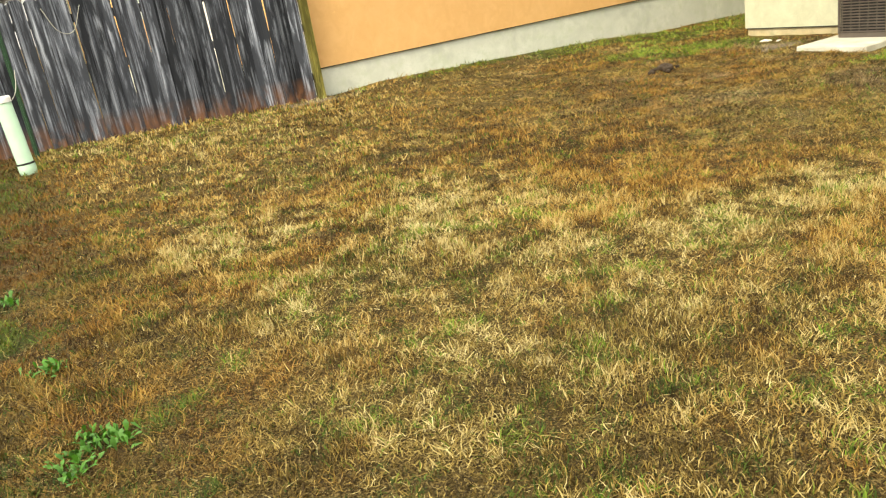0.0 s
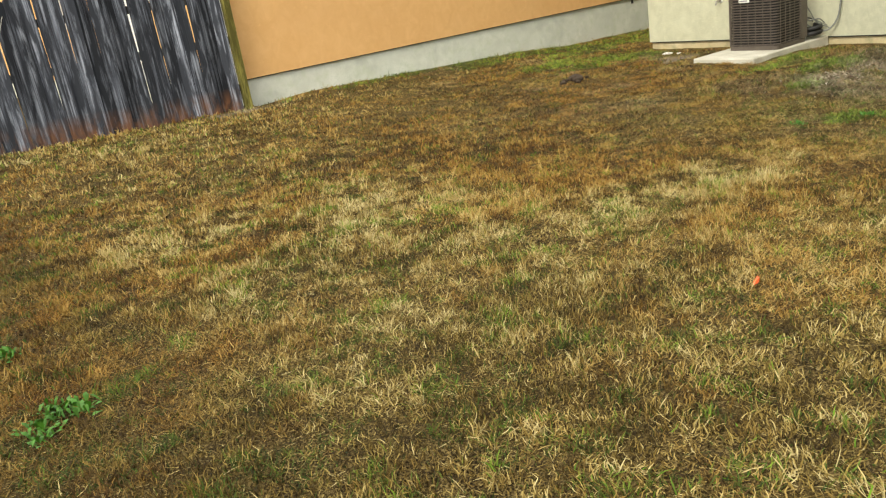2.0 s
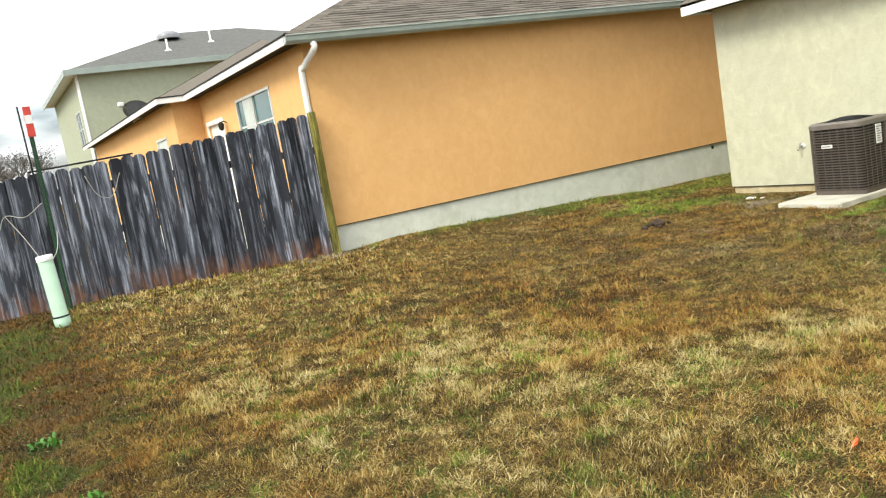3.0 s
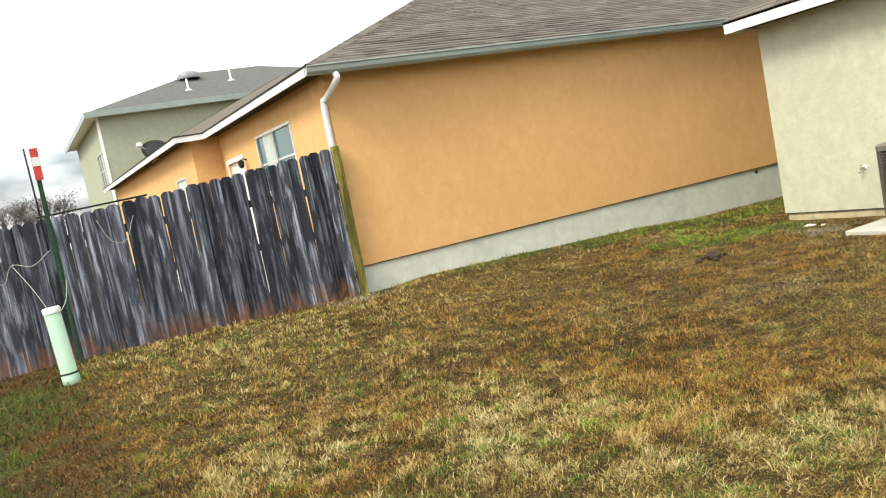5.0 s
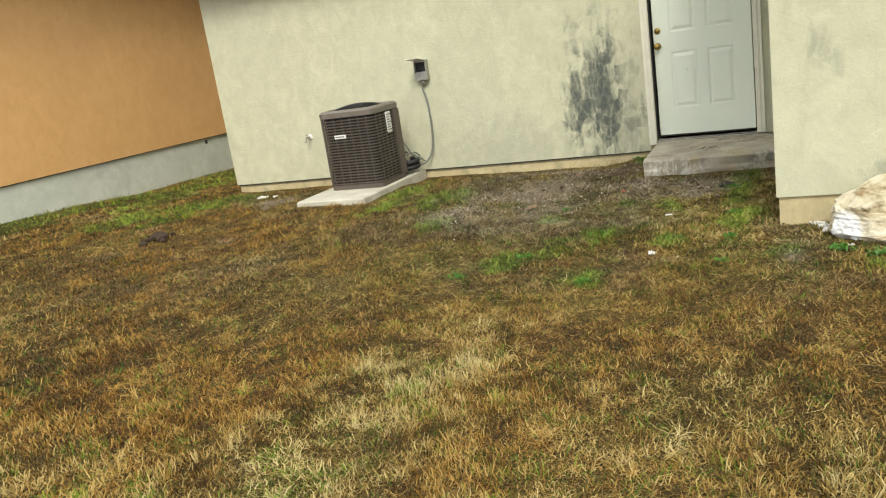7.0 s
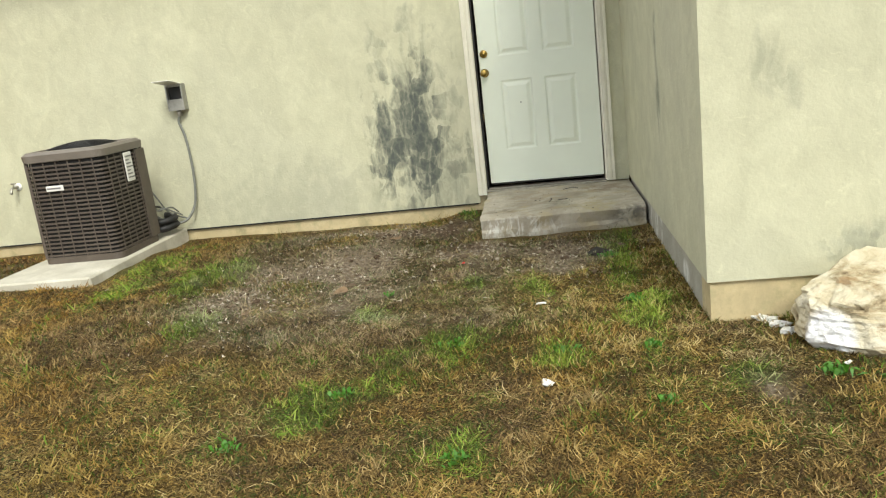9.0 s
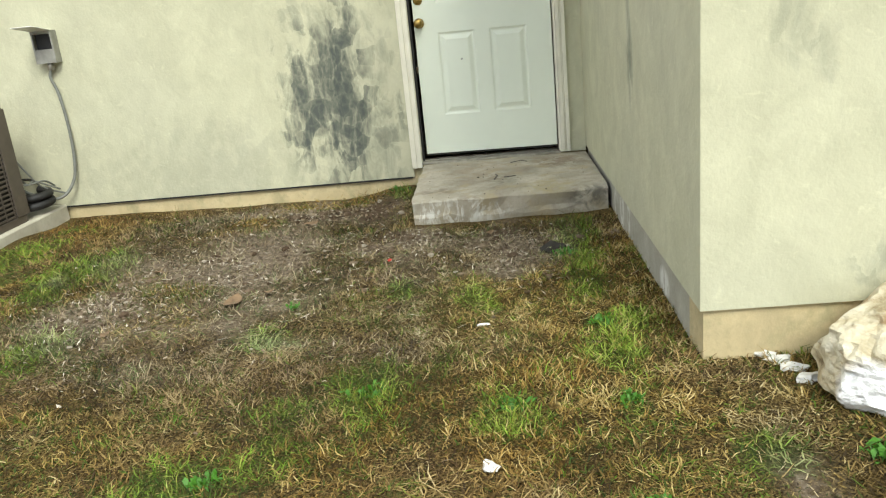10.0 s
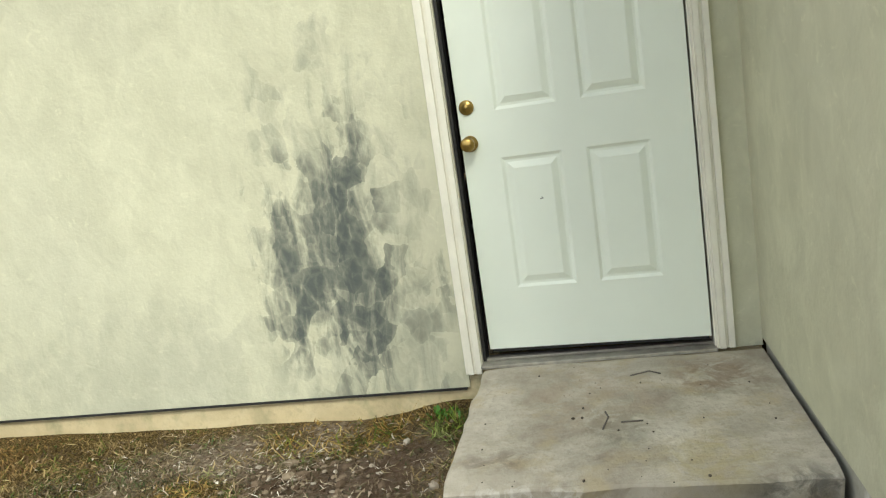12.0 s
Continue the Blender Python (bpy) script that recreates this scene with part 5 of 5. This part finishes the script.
def chip(name, place, size, material, label, category, seed, group=""):
    bm = bmesh.new()
    bmesh.ops.create_icosphere(bm, subdivisions=2, radius=1)
    for v in bm.verts:
        v.co = Vector(v.co[i] * size[i] for i in range(3)) * (1 + 0.8 * noise.noise(v.co * 2.3 + Vector((seed, 0, 0))))
    x_, y_ = place[:2]
    ob = obj(name, bm, material, None, label, pose(x_, y_, float(ground_z(x_, y_)) + place[2] * 0.5, 0, 0, 35 + seed * 11 if "wall" in label else seed * 50))
    return tagged(ob, category=category, group=group)


chip("chalk_fragment", (5.60, 1.717, 0.03), (0.026, 0.017, 0.012), M_CHALK, "small white chip lying in the grass", "stone chip", 1, "white chips in the grass")
chip("chalk_fragment", (6.58, 1.735, 0.02), (0.028, 0.006, 0.005), M_CHALK, "thin white sliver in the grass", "stone chip", 2, "white chips in the grass")
for k, (cx, cy, s_) in enumerate(((6.17, 0.82, 0.034), (6.12, 0.79, 0.040), (6.06, 0.765, 0.042), (5.99, 0.74, 0.046), (5.88, 0.61, 0.055), (5.62, 0.66, 0.016), (8.25, 6.38, 0.055), (8.32, 6.25, 0.03))):
    chip("chalk_fragment", (cx, cy, 0.02), (s_, s_ * 0.5, s_ * 0.34), M_CHALK, "flat white chalk fragment by the wall", "stone chip", 3 + k, "white chips by the wall")
chip("orange_chip", (2.38, 1.32, 0.045), (0.045, 0.008, 0.006), M_ORCHIP, "small orange plastic scrap in the grass", "litter", 4)
chip("red_scrap", (7.44, 2.20, 0.02), (0.014, 0.010, 0.006), M_RED, "small red scrap on the bare soil", "litter", 7)
chip("dark_clod", (7.45, 1.40, 0.01), (0.07, 0.05, 0.025), simple("dark_clod_soil", (0.03, 0.027, 0.022), 0.9, 0, 0.3, 30, 0.4), "dark clod of soil before the step", "clod", 6)

# dug-up mound
bm = bmesh.new()
rnd = random.Random(9)
for k in range(26):
    a, r = rnd.random() * 6.28, rnd.random() ** 0.6 * 0.2
    s_ = rnd.uniform(0.025, 0.06)
    m4 = Matrix.Translation((r * math.cos(a), r * 0.6 * math.sin(a), 0.02 + 0.05 * (1 - r / 0.2))) @ Matrix.Diagonal((s_, s_, s_ * 0.7, 1))
    bmesh.ops.create_icosphere(bm, subdivisions=1, radius=1, matrix=m4)
hx, hy = 6.45, 6.28
tagged(obj("soil_mound", bm, simple("dug_soil", (0.05, 0.032, 0.018), 0.95, 0, 0.4, 30, 0.5), None, "small mound of dug dark soil in the lawn", pose(hx, hy, float(ground_z(hx, hy)))), category="soil")

# ---- bare trees in the distance ----
def bare_tree(place, height, seed):
    r = random.Random(seed)
    t = thing("bare_tree", place, "distant bare tree with thin grey branches", "tree", "distant bare trees")
    bmt, bmc = bmesh.new(), bmesh.new()
    tube([(0, 0, -0.3), (0.05, 0, height * 0.2), (0.1, 0.05, height * 0.4)], 0.16, 8, bmt, 0.10)

    def grow(p, d, ln, rad, depth):
        q_ = p + d * ln
        mid = p + d * ln * 0.5 + Vector((r.uniform(-1, 1), r.uniform(-1, 1), 0)) * ln * 0.06
        tube([p, mid, q_], rad, 4, bmc, rad * 0.6)
        if depth:
            for _ in range(3 if depth > 2 else 4):
                nd = (d + Vector((r.uniform(-1, 1), r.uniform(-1, 1), r.uniform(-0.35, 0.75))) * 0.75).normalized()
                grow(p + (q_ - p) * r.uniform(0.55, 1.0), nd, ln * r.uniform(0.55, 0.8), rad * 0.55, depth - 1)
        else:
            for _ in range(5):
                c = q_ + Vector((r.uniform(-1, 1), r.uniform(-1, 1), r.uniform(-1, 1))) * 0.25
                s = 0.05
                bmc.faces.new([bmc.verts.new(c + Vector((r.uniform(-s, s), r.uniform(-s, s), r.uniform(-s, s)))) for _ in range(3)])
    for _ in range(5):
        grow(Vector((0.1, 0.05, height * 0.38)), Vector((r.uniform(-0.8, 0.8), r.uniform(-0.8, 0.8), 1)).normalized(), height * 0.2, 0.07, 4)
    part("trunk", bmt, M_BARK, t)
    part("crown", bmc, M_BARK, t, "thin bare crown")


bare_tree((1.6, 46, -0.5), 5.6, 1)
bare_tree((-1.8, 42, -0.5), 5.2, 2)
bare_tree((-5.0, 48, -0.5), 6.0, 3)
bare_tree((0.2, 55, -0.5), 6.0, 4)

# ---- weeds ----
def weed_mesh(seed, size):
    """A low rosette clump: many short broad leaves from several crowns."""
    r = random.Random(seed)
    bm = bmesh.new()
    crown = bm.verts.new((0, 0, 0))
    for k in range(44):
        a, tilt, ln = r.random() * 6.28, r.uniform(0.15, 1.35), size * r.uniform(0.22, 0.5)
        d = Vector((math.cos(a) * math.sin(tilt), math.sin(a) * math.sin(tilt), math.cos(tilt)))
        s_ = Vector((-math.sin(a), math.cos(a), 0)) * ln * r.uniform(0.12, 0.24)
        o = Vector((r.gauss(0, size * 0.28), r.gauss(0, size * 0.28), 0.004))
        foot = [bm.verts.new(o - s_ * 0.15), bm.verts.new(o + s_ * 0.15)]
        m_, e_ = o + d * ln * 0.6, o + d * ln - Vector((0, 0, ln * 0.2))
        bm.faces.new((crown, foot[0], foot[1]))
        bm.faces.new((foot[0], bm.verts.new(m_ - s_), bm.verts.new(e_), bm.verts.new(m_ + s_), foot[1]))
    return bm


rnd = random.Random(21)
for k, (wx, wy, s_) in enumerate(((6.05, 2.1, 0.09), (5.6, 2.5, 0.08), (-0.03, 2.48, 0.12), (0.09, 2.49, 0.12), (0.03, 2.56, 0.11), (-0.05, 2.38, 0.10), (-0.04, 3.28, 0.13), (-0.16, 4.40, 0.14), (5.93, 1.64, 0.09), (5.92, 1.29, 0.08), (5.55, 0.73, 0.11), (5.2, 2.8, 0.08), (5.05, 2.0, 0.08),
                                  (5.4, 1.3, 0.07), (6.9, 2.55, 0.06), (8.95, 2.3, 0.09), (7.35, 1.35, 0.09), (5.45, 0.55, 0.09), (6.5, 1.3, 0.08))):
    w_ = obj("weed", weed_mesh(k, s_), M_WEED, None, "small bright green broad-leaved weed in the lawn", pose(wx, wy, float(ground_z(wx, wy)) + 0.005))
    tagged(w_, category="weed", group="weeds in the lawn")

for k, (lx, ly, s_) in enumerate(((7.0, 2.85, 0.065), (7.1, 2.72, 0.03), (8.2, 2.75, 0.05), (6.7, 3.3, 0.03), (7.5, 3.4, 0.035), (7.75, 1.7, 0.03))):
    bm = bmesh.new()
    rl = random.Random(k)
    ring = [bm.verts.new((s_ * math.cos(a) * (1 + 0.25 * math.cos(3 * a)), 0.6 * s_ * math.sin(a), 0.006 + rl.uniform(0, 0.012))) for a in np.linspace(0, 6.28, 11)[:-1]]
    mid = bm.verts.new((0, 0, 0.004))
    for i in range(10):
        bm.faces.new((mid, ring[i], ring[(i + 1) % 10]))
    tagged(obj("fallen_leaf", bm, M_LEAFDRY, None, "curled dry brown leaf lying on the bare soil", pose(lx, ly, float(ground_z(lx, ly)) + 0.012, 0, 0, k * 67)), category="leaf", group="fallen leaves")

# ---- dry leaves, one mesh ----
rs = np.random.RandomState(4)
bm = bmesh.new()
for k in range(5200):
    cx, cy, rx, ry = BARE[int(rs.choice([0, 1, 1, 1, 2, 3, 4, 8]))]
    lx, ly = cx + rs.normal() * rx * 0.6, cy + rs.normal() * ry * 0.6
    if lx > XW - 0.05 or (lx > 7.95 and ly < 2.2) or ly < YP + 0.03 or (lx > 7.55 and 4.55 < ly < 5.65):
        continue
    if abs(lx - 8.45) < 0.5 and abs(ly - 2.42) < 0.28 and rs.rand() < 0.75:
        continue
    z_ = float(ground_z(lx, ly)) + 0.012
    a = rs.uniform(0, 6.28)
    if rs.rand() < 0.8:
        s_, thin = rs.uniform(0.009, 0.034), rs.uniform(0.04, 0.11)
    else:
        s_, thin = rs.uniform(0.004, 0.012), rs.uniform(0.4, 0.8)
    c, s2 = math.cos(a) * s_, math.sin(a) * s_
    j = rs.uniform(-0.006, 0.012, 4)
    bm.faces.new([bm.verts.new(p) for p in ((lx + c, ly + s2, z_ + j[0]), (lx - s2 * thin, ly + c * thin, z_ + j[1]), (lx - c, ly - s2, z_ + j[2]), (lx + s2 * thin, ly - c * thin, z_ + j[1]))])
M_LITTER, n, l, b = mat("mixed_litter", 0.85, 0, 0.2)
geo = n.new("ShaderNodeNewGeometry")
l.new(ramp(n, l, geo.outputs["Random Per Island"], [(0.0, (0.07, 0.048, 0.03)), (0.4, (0.25, 0.19, 0.13)), (0.75, (0.40, 0.34, 0.26)), (1.0, (0.60, 0.56, 0.47))]), b.inputs["Base Color"])
tagged(obj("leaf_litter", bm, M_LITTER, None, "dry leaves and chips on the bare soil"), category="leaves", kind="stuff")

bm = bmesh.new()
bmc = bmesh.new()
bmesh.ops.create_icosphere(bmc, subdivisions=1, radius=1)
ball = ([v.co.copy() for v in bmc.verts], [[v.index for v in f.verts] for f in bmc.faces])
for k in range(900):
    cx, cy, rx, ry = (BARE[1], BARE[1], BARE[2], BARE[3], BARE[4], BARE[8], BARE[0], DUG[0])[int(rs.randint(8))]
    lx, ly = cx + rs.normal() * rx * 0.5, cy + rs.normal() * ry * 0.5
    if lx > XW - 0.05 or (lx > 7.95 and ly < 2.2) or ly < YP + 0.03 or (lx > 7.55 and 4.55 < ly < 5.65):
        continue
    s_ = rs.uniform(0.005, 0.013) * (2.2 if rs.rand() < 0.10 else 1)
    z_ = float(ground_z(lx, ly)) + s_ * 0.2
    w_ = rs.uniform(0.7, 1.5, 3) * s_ * (1, 1, 0.55)
    vs = [bm.verts.new((lx + p.x * w_[0] * rs.uniform(0.75, 1.2), ly + p.y * w_[1] * rs.uniform(0.75, 1.2), z_ + p.z * w_[2])) for p in ball[0]]
    for f in ball[1]:
        bm.faces.new([vs[i] for i in f])
bmc.free()
M_CRUMB, n, l, b = mat("soil_crumb", 0.95, 0, 0.1)
geo = n.new("ShaderNodeNewGeometry")
col = ramp(n, l, geo.outputs["Random Per Island"], [(0.0, (0.07, 0.045, 0.028)), (0.5, (0.17, 0.125, 0.085)), (0.85, (0.32, 0.26, 0.18)), (1.0, (0.52, 0.48, 0.40))])
l.new(mixc(n, l, mth(n, l, "MULTIPLY", noise_node(n, l, 60, 3), 0.5), col, (0.06, 0.045, 0.03)), b.inputs["Base Color"])
bump(n, l, b, noise_node(n, l, 90, 3), 0.5, 0.003)
tagged(obj("soil_crumbs", bm, M_CRUMB, None, "brown and pale crumbs of soil on the bare patch"), category="soil", kind="stuff")

# ---- grass ----
def make_grass(count, seed):
    r = np.random.RandomState(seed)
    px, py = r.uniform(-3.2, 12.5, count * 4), r.uniform(-1.6, 9.58, count * 4)
    way = [(-0.2, 1.6), (0.6, 2.2), (1.5, 2.0), (3.0, 1.8), (4.5, 1.8), (6.5, 2.0)]
    d = np.min([np.hypot(px - a, py - c) for a, c in way], 0)
    keep = r.rand(len(px)) < 1 / (1 + (d / 2.2) ** 2)
    keep &= ~((px > XW - 0.0) & (py < YN - 0.02))
    keep &= ~((px > XP + 0.02) & (py < YP - 0.01))
    keep &= ~((px > 7.98) & (py < 2.14))
    keep &= ~((px > 7.6) & (py > 4.62) & (py < 5.6))
    px, py = px[keep], py[keep]
    bare = cover(px, py, BARE)
    k2 = r.rand(len(px)) > bare * 0.72
    px, py, bare = px[k2][:count], py[k2][:count], bare[k2][:count]
    m = len(px)
    dist = np.min([np.hypot(px - a, py - c) for a, c in way], 0)
    lush = cover(px, py, LUSH)
    big = fbm(px * 0.9 + 3, py * 0.9 + 8, 4)
    mid = fbm(px * 4.2, py * 4.2 + 40, 3)
    fine = fbm(px * 14, py * 14, 2)
    away = sstep(1.8, 4.5, np.hypot(px - 0.3, py)) * sstep(4.9, 4.1, np.where(py < 4, px, 0))
    clump = fbm(px * 8.5 + 11, py * 8.5 + 5, 3)
    # random tone, plus clump contrast that imitates shadow between tufts
    tone = np.clip(0.55 + 0.7 * (big - 0.5) + (0.6 + 0.5 * away) * (mid - 0.5) + 1.0 * (fine - 0.5) + (0.5 + 1.3 * away) * (clump - 0.5) + r.normal(0, 0.34, m), 0, 1)
    # regional tones; the factor for x < 0.6, y > 3 paints a shaded area
    tone = tone * (1 - 0.26 * sstep(2.2, 3.8, px) * sstep(2.0, 3.6, py) * sstep(8.5, 6.5, py)) * (1 - 0.16 * sstep(4.0, 5.0, px)) * (1 + 0.25 * sstep(5.4, 6.0, px) * sstep(2.2, 1.6, py)) * (1 - 0.42 * sstep(1.0, 0.0, px)) * (1 - 0.45 * sstep(0.6, 0.1, px) * sstep(3.0, 5.0, py)) * (1 - 0.10 * sstep(3.0, 1.0, py))
    gp = 0.06 + 0.5 * sstep(0.54, 0.66, fbm(px * 8 + 60, py * 8 + 20, 3)) * (0.45 + 0.55 * sstep(5.0, 1.5, px)) + 1.0 * lush * (0.5 + fine) + 0.9 * bare * (1 - bare) * sstep(6.0, 6.8, px) * sstep(2.0, 2.6, py)
    gp = gp + 0.22 * sstep(4.6, 5.6, px) * sstep(4.6, 3.6, py) * sstep(0.42, 0.6, fbm(px * 4 + 33, py * 4 + 9, 3))
    gp = gp + 0.62 * cover(px, py, [(a_, b_, c_, c_) for a_, b_, c_ in GREEN])
    tone = np.clip(tone + 0.16 * cover(px, py, PALE), 0, 1)
    green = (r.rand(m) < np.minimum(gp, 0.86)) * r.uniform(0.55, 1.0, m)
    green = np.clip(green * (1 - 0.25 * bare), 0, 1)
    dug = cover(px, py, DUG)
    spots = (green > 0) & (lush < 0.2)
    tone = np.where(spots, tone * 0.72, tone)
    tone = np.where((green > 0) & ~spots, np.clip(tone + 0.12, 0, 1), tone)
    tone = np.where(bare > 0.4, np.clip(tone + 0.15, 0, 1), tone) * (1 - 0.55 * dug)
    ln = r.uniform(0.016, 0.042, m) * (0.75 + 0.6 * mid + 0.5 * lush * (green > 0)) * (1 + 0.05 * dist)
    wd = r.uniform(0.0010, 0.0020, m) * (1 + 0.32 * dist)
    cell = 0.065
    ci, cj = np.floor(px / cell).astype(int), np.floor(py / cell).astype(int)
    jx, jy = _lat[ci % 256, cj % 256], _lat[(ci + 91) % 256, (cj + 37) % 256]
    ox, oy = px - (ci + 0.2 + 0.6 * jx) * cell, py - (cj + 0.2 + 0.6 * jy) * cell
    rr = np.hypot(ox, oy) / cell
    tall = 0.55 + 0.9 * _lat[(ci + 13) % 256, (cj + 7) % 256]
    ln = ln * np.clip(1.1 - 0.35 * rr, 0.7, 1.1) * tall * np.clip(1 + 0.9 * (clump - 0.5), 0.7, 1.3)
    # blades at tuft rims and in low tufts get painted shade
    tone = np.clip(tone + 0.22 * (tall - 1.0) - 0.25 * (rr - 0.4), 0, 1)
    wallside = sstep(8.55, 8.8, px) * sstep(2.2, 2.5, py) * sstep(3.25, 2.95, py)
    ln = ln * (1 + 1.6 * wallside * (r.rand(m) < 0.5))
    ln = ln * (1 - 0.65 * sstep(8.92, 9.05, px) * (py > 2.1) * (py < YN))
    a = np.arctan2(oy, ox) + r.normal(0, 2.2, m)
    matted = sstep(0.4, 0.62, fbm(px * 3.1 + 21, py * 3.1 + 77, 3))
    tilt = np.clip(np.abs(r.normal(0.45, 0.35, m)) + 0.35 * rr + 0.35 * matted + 0.30 * sstep(3.5, 4.5, px), 0, 1.5)
    dx, dy, dz = np.cos(a) * np.sin(tilt), np.sin(a) * np.sin(tilt), np.cos(np.minimum(tilt, 1.5))
    b2 = r.uniform(0, 2 * np.pi, m)
    straw = r.rand(m) < 0.022
    ln = np.where(straw, r.uniform(0.04, 0.085, m), ln)
    dx, dy = np.where(straw, np.cos(a), dx), np.where(straw, np.sin(a), dy)
    dz = np.where(straw, 0.12, dz)
    tone = np.where(straw, r.uniform(0.6, 1.0, m), tone)
    green = np.where(straw, 0, green)
    sx_, sy_ = np.cos(b2) * wd, np.sin(b2) * wd
    z = ground_z(px, py) + 0.002
    base = np.stack([px, py, z], 1)
    c2 = a + r.normal(0, 0.9, m)
    t2 = np.clip(tilt + r.normal(0.45, 0.35, m), 0, 1.7)
    side = np.stack([sx_, sy_, np.zeros(m)], 1)
    half = base + np.stack([dx, dy, dz], 1) * (ln * 0.52)[:, None]
    tip = half + np.stack([np.cos(c2) * np.sin(t2), np.sin(c2) * np.sin(t2), np.cos(t2)], 1) * (ln * 0.52)[:, None]
    tip[:, 2] = np.maximum(tip[:, 2], z + 0.003)
    co = np.stack([base - side, base + side, half + side * 0.8, half - side * 0.8, tip], 1).reshape(-1, 3)
    me = bpy.data.meshes.new("lawn_grass")
    me.vertices.add(5 * m)
    me.vertices.foreach_set("co", co.ravel())
    me.loops.add(7 * m)
    k5 = (np.arange(m) * 5)[:, None]
    me.loops.foreach_set("vertex_index", (k5 + np.array([0, 1, 2, 3, 3, 2, 4])).ravel())
    me.polygons.add(2 * m)
    me.polygons.foreach_set("loop_start", ((np.arange(m) * 7)[:, None] + np.array([0, 4])).ravel())
    me.update()
    at_ = me.attributes.new("blade_tone", "FLOAT_VECTOR", "POINT")
    rust = np.clip(0.05 + 0.6 * sstep(2.2, 5.5, np.hypot(px + 0.2, py + 0.3)) + 2.2 * (fbm(px * 1.6 + 9, py * 1.6 + 70, 4) - 0.5) + 0.9 * (fbm(px * 9, py * 9 + 50, 2) - 0.5), 0, 1)
    rust = np.maximum(rust, wallside)
    rust *= (1 - 0.7 * bare * (1 - wallside)) * (1 - 0.55 * sstep(3.8, 5.2, px) * sstep(5.5, 3.5, py))
    tv = np.stack([tone, green, rust], 1)
    at_.data.foreach_set("vector", np.repeat(tv, 5, 0).ravel())
    fade = np.clip(0.55 * sstep(1.5, 2.1, py) * sstep(4.6, 6.4, px) * sstep(5.4, 3.6, py) + 0.5 * bare + 1.6 * sstep(3.5, 6.0, px) * (fbm(px * 2.2 + 30, py * 2.2, 3) - 0.5), 0, 0.9) * (1 - wallside) * np.where(green > 0, 0.2 + 0.7 * np.clip(bare * 2, 0, 1), 1)
    me.attributes.new("blade_fade", "FLOAT", "POINT").data.foreach_set("value", np.repeat(fade, 5))
    me.materials.append(M_GRASS)
    ob = new("lawn_grass", me)
    return tagged(ob, "patchy dry brown lawn with some green blades", "grass", kind="stuff")


make_grass(900000, 1)

# ---- the nearest roof shingles, one by one ----
M_SHINGLE_ONE, n, l, b = mat("brown_grey_shingle_tab", 0.95, 0, 0.15)
oi = n.new("ShaderNodeObjectInfo")
col = ramp(n, l, oi.outputs["Random"], [(0.0, (0.115, 0.10, 0.08)), (0.5, (0.165, 0.145, 0.118)), (1.0, (0.215, 0.19, 0.155))])
l.new(mixc(n, l, mth(n, l, "MULTIPLY", noise_node(n, l, 90, 3), 0.5), col, (0.07, 0.062, 0.052)), b.inputs["Base Color"])
bump(n, l, b, noise_node(n, l, 120, 3), 0.5, 0.003)
_sx, _sy, _sz, _run, _rise = NEAR_SHINGLES[0]
bm = bmesh.new()
hi_z = _run * 1.25 * _rise - 0.008
v = [bm.verts.new(p) for p in ((0, 0, 0.0), (0.31, 0, 0.0), (0.31, 0, 0.010), (0, 0, 0.010), (0, _run * 1.25, hi_z), (0.31, _run * 1.25, hi_z), (0.31, _run * 1.25, hi_z + 0.002), (0, _run * 1.25, hi_z + 0.002))]
for q in ((0, 1, 2, 3), (3, 2, 6, 7), (4, 7, 6, 5), (0, 4, 5, 1), (0, 3, 7, 4), (1, 5, 6, 2)):
    bm.faces.new([v[i] for i in q])
me = bpy.data.meshes.new("shingle")
bm.to_mesh(me)
bm.free()
me.materials.append(M_SHINGLE_ONE)
for px_, py_, pz_, _a, _b in NEAR_SHINGLES:
    o = new("shingle", me)
    o.parent = orange
    o.location = (px_, py_, pz_)
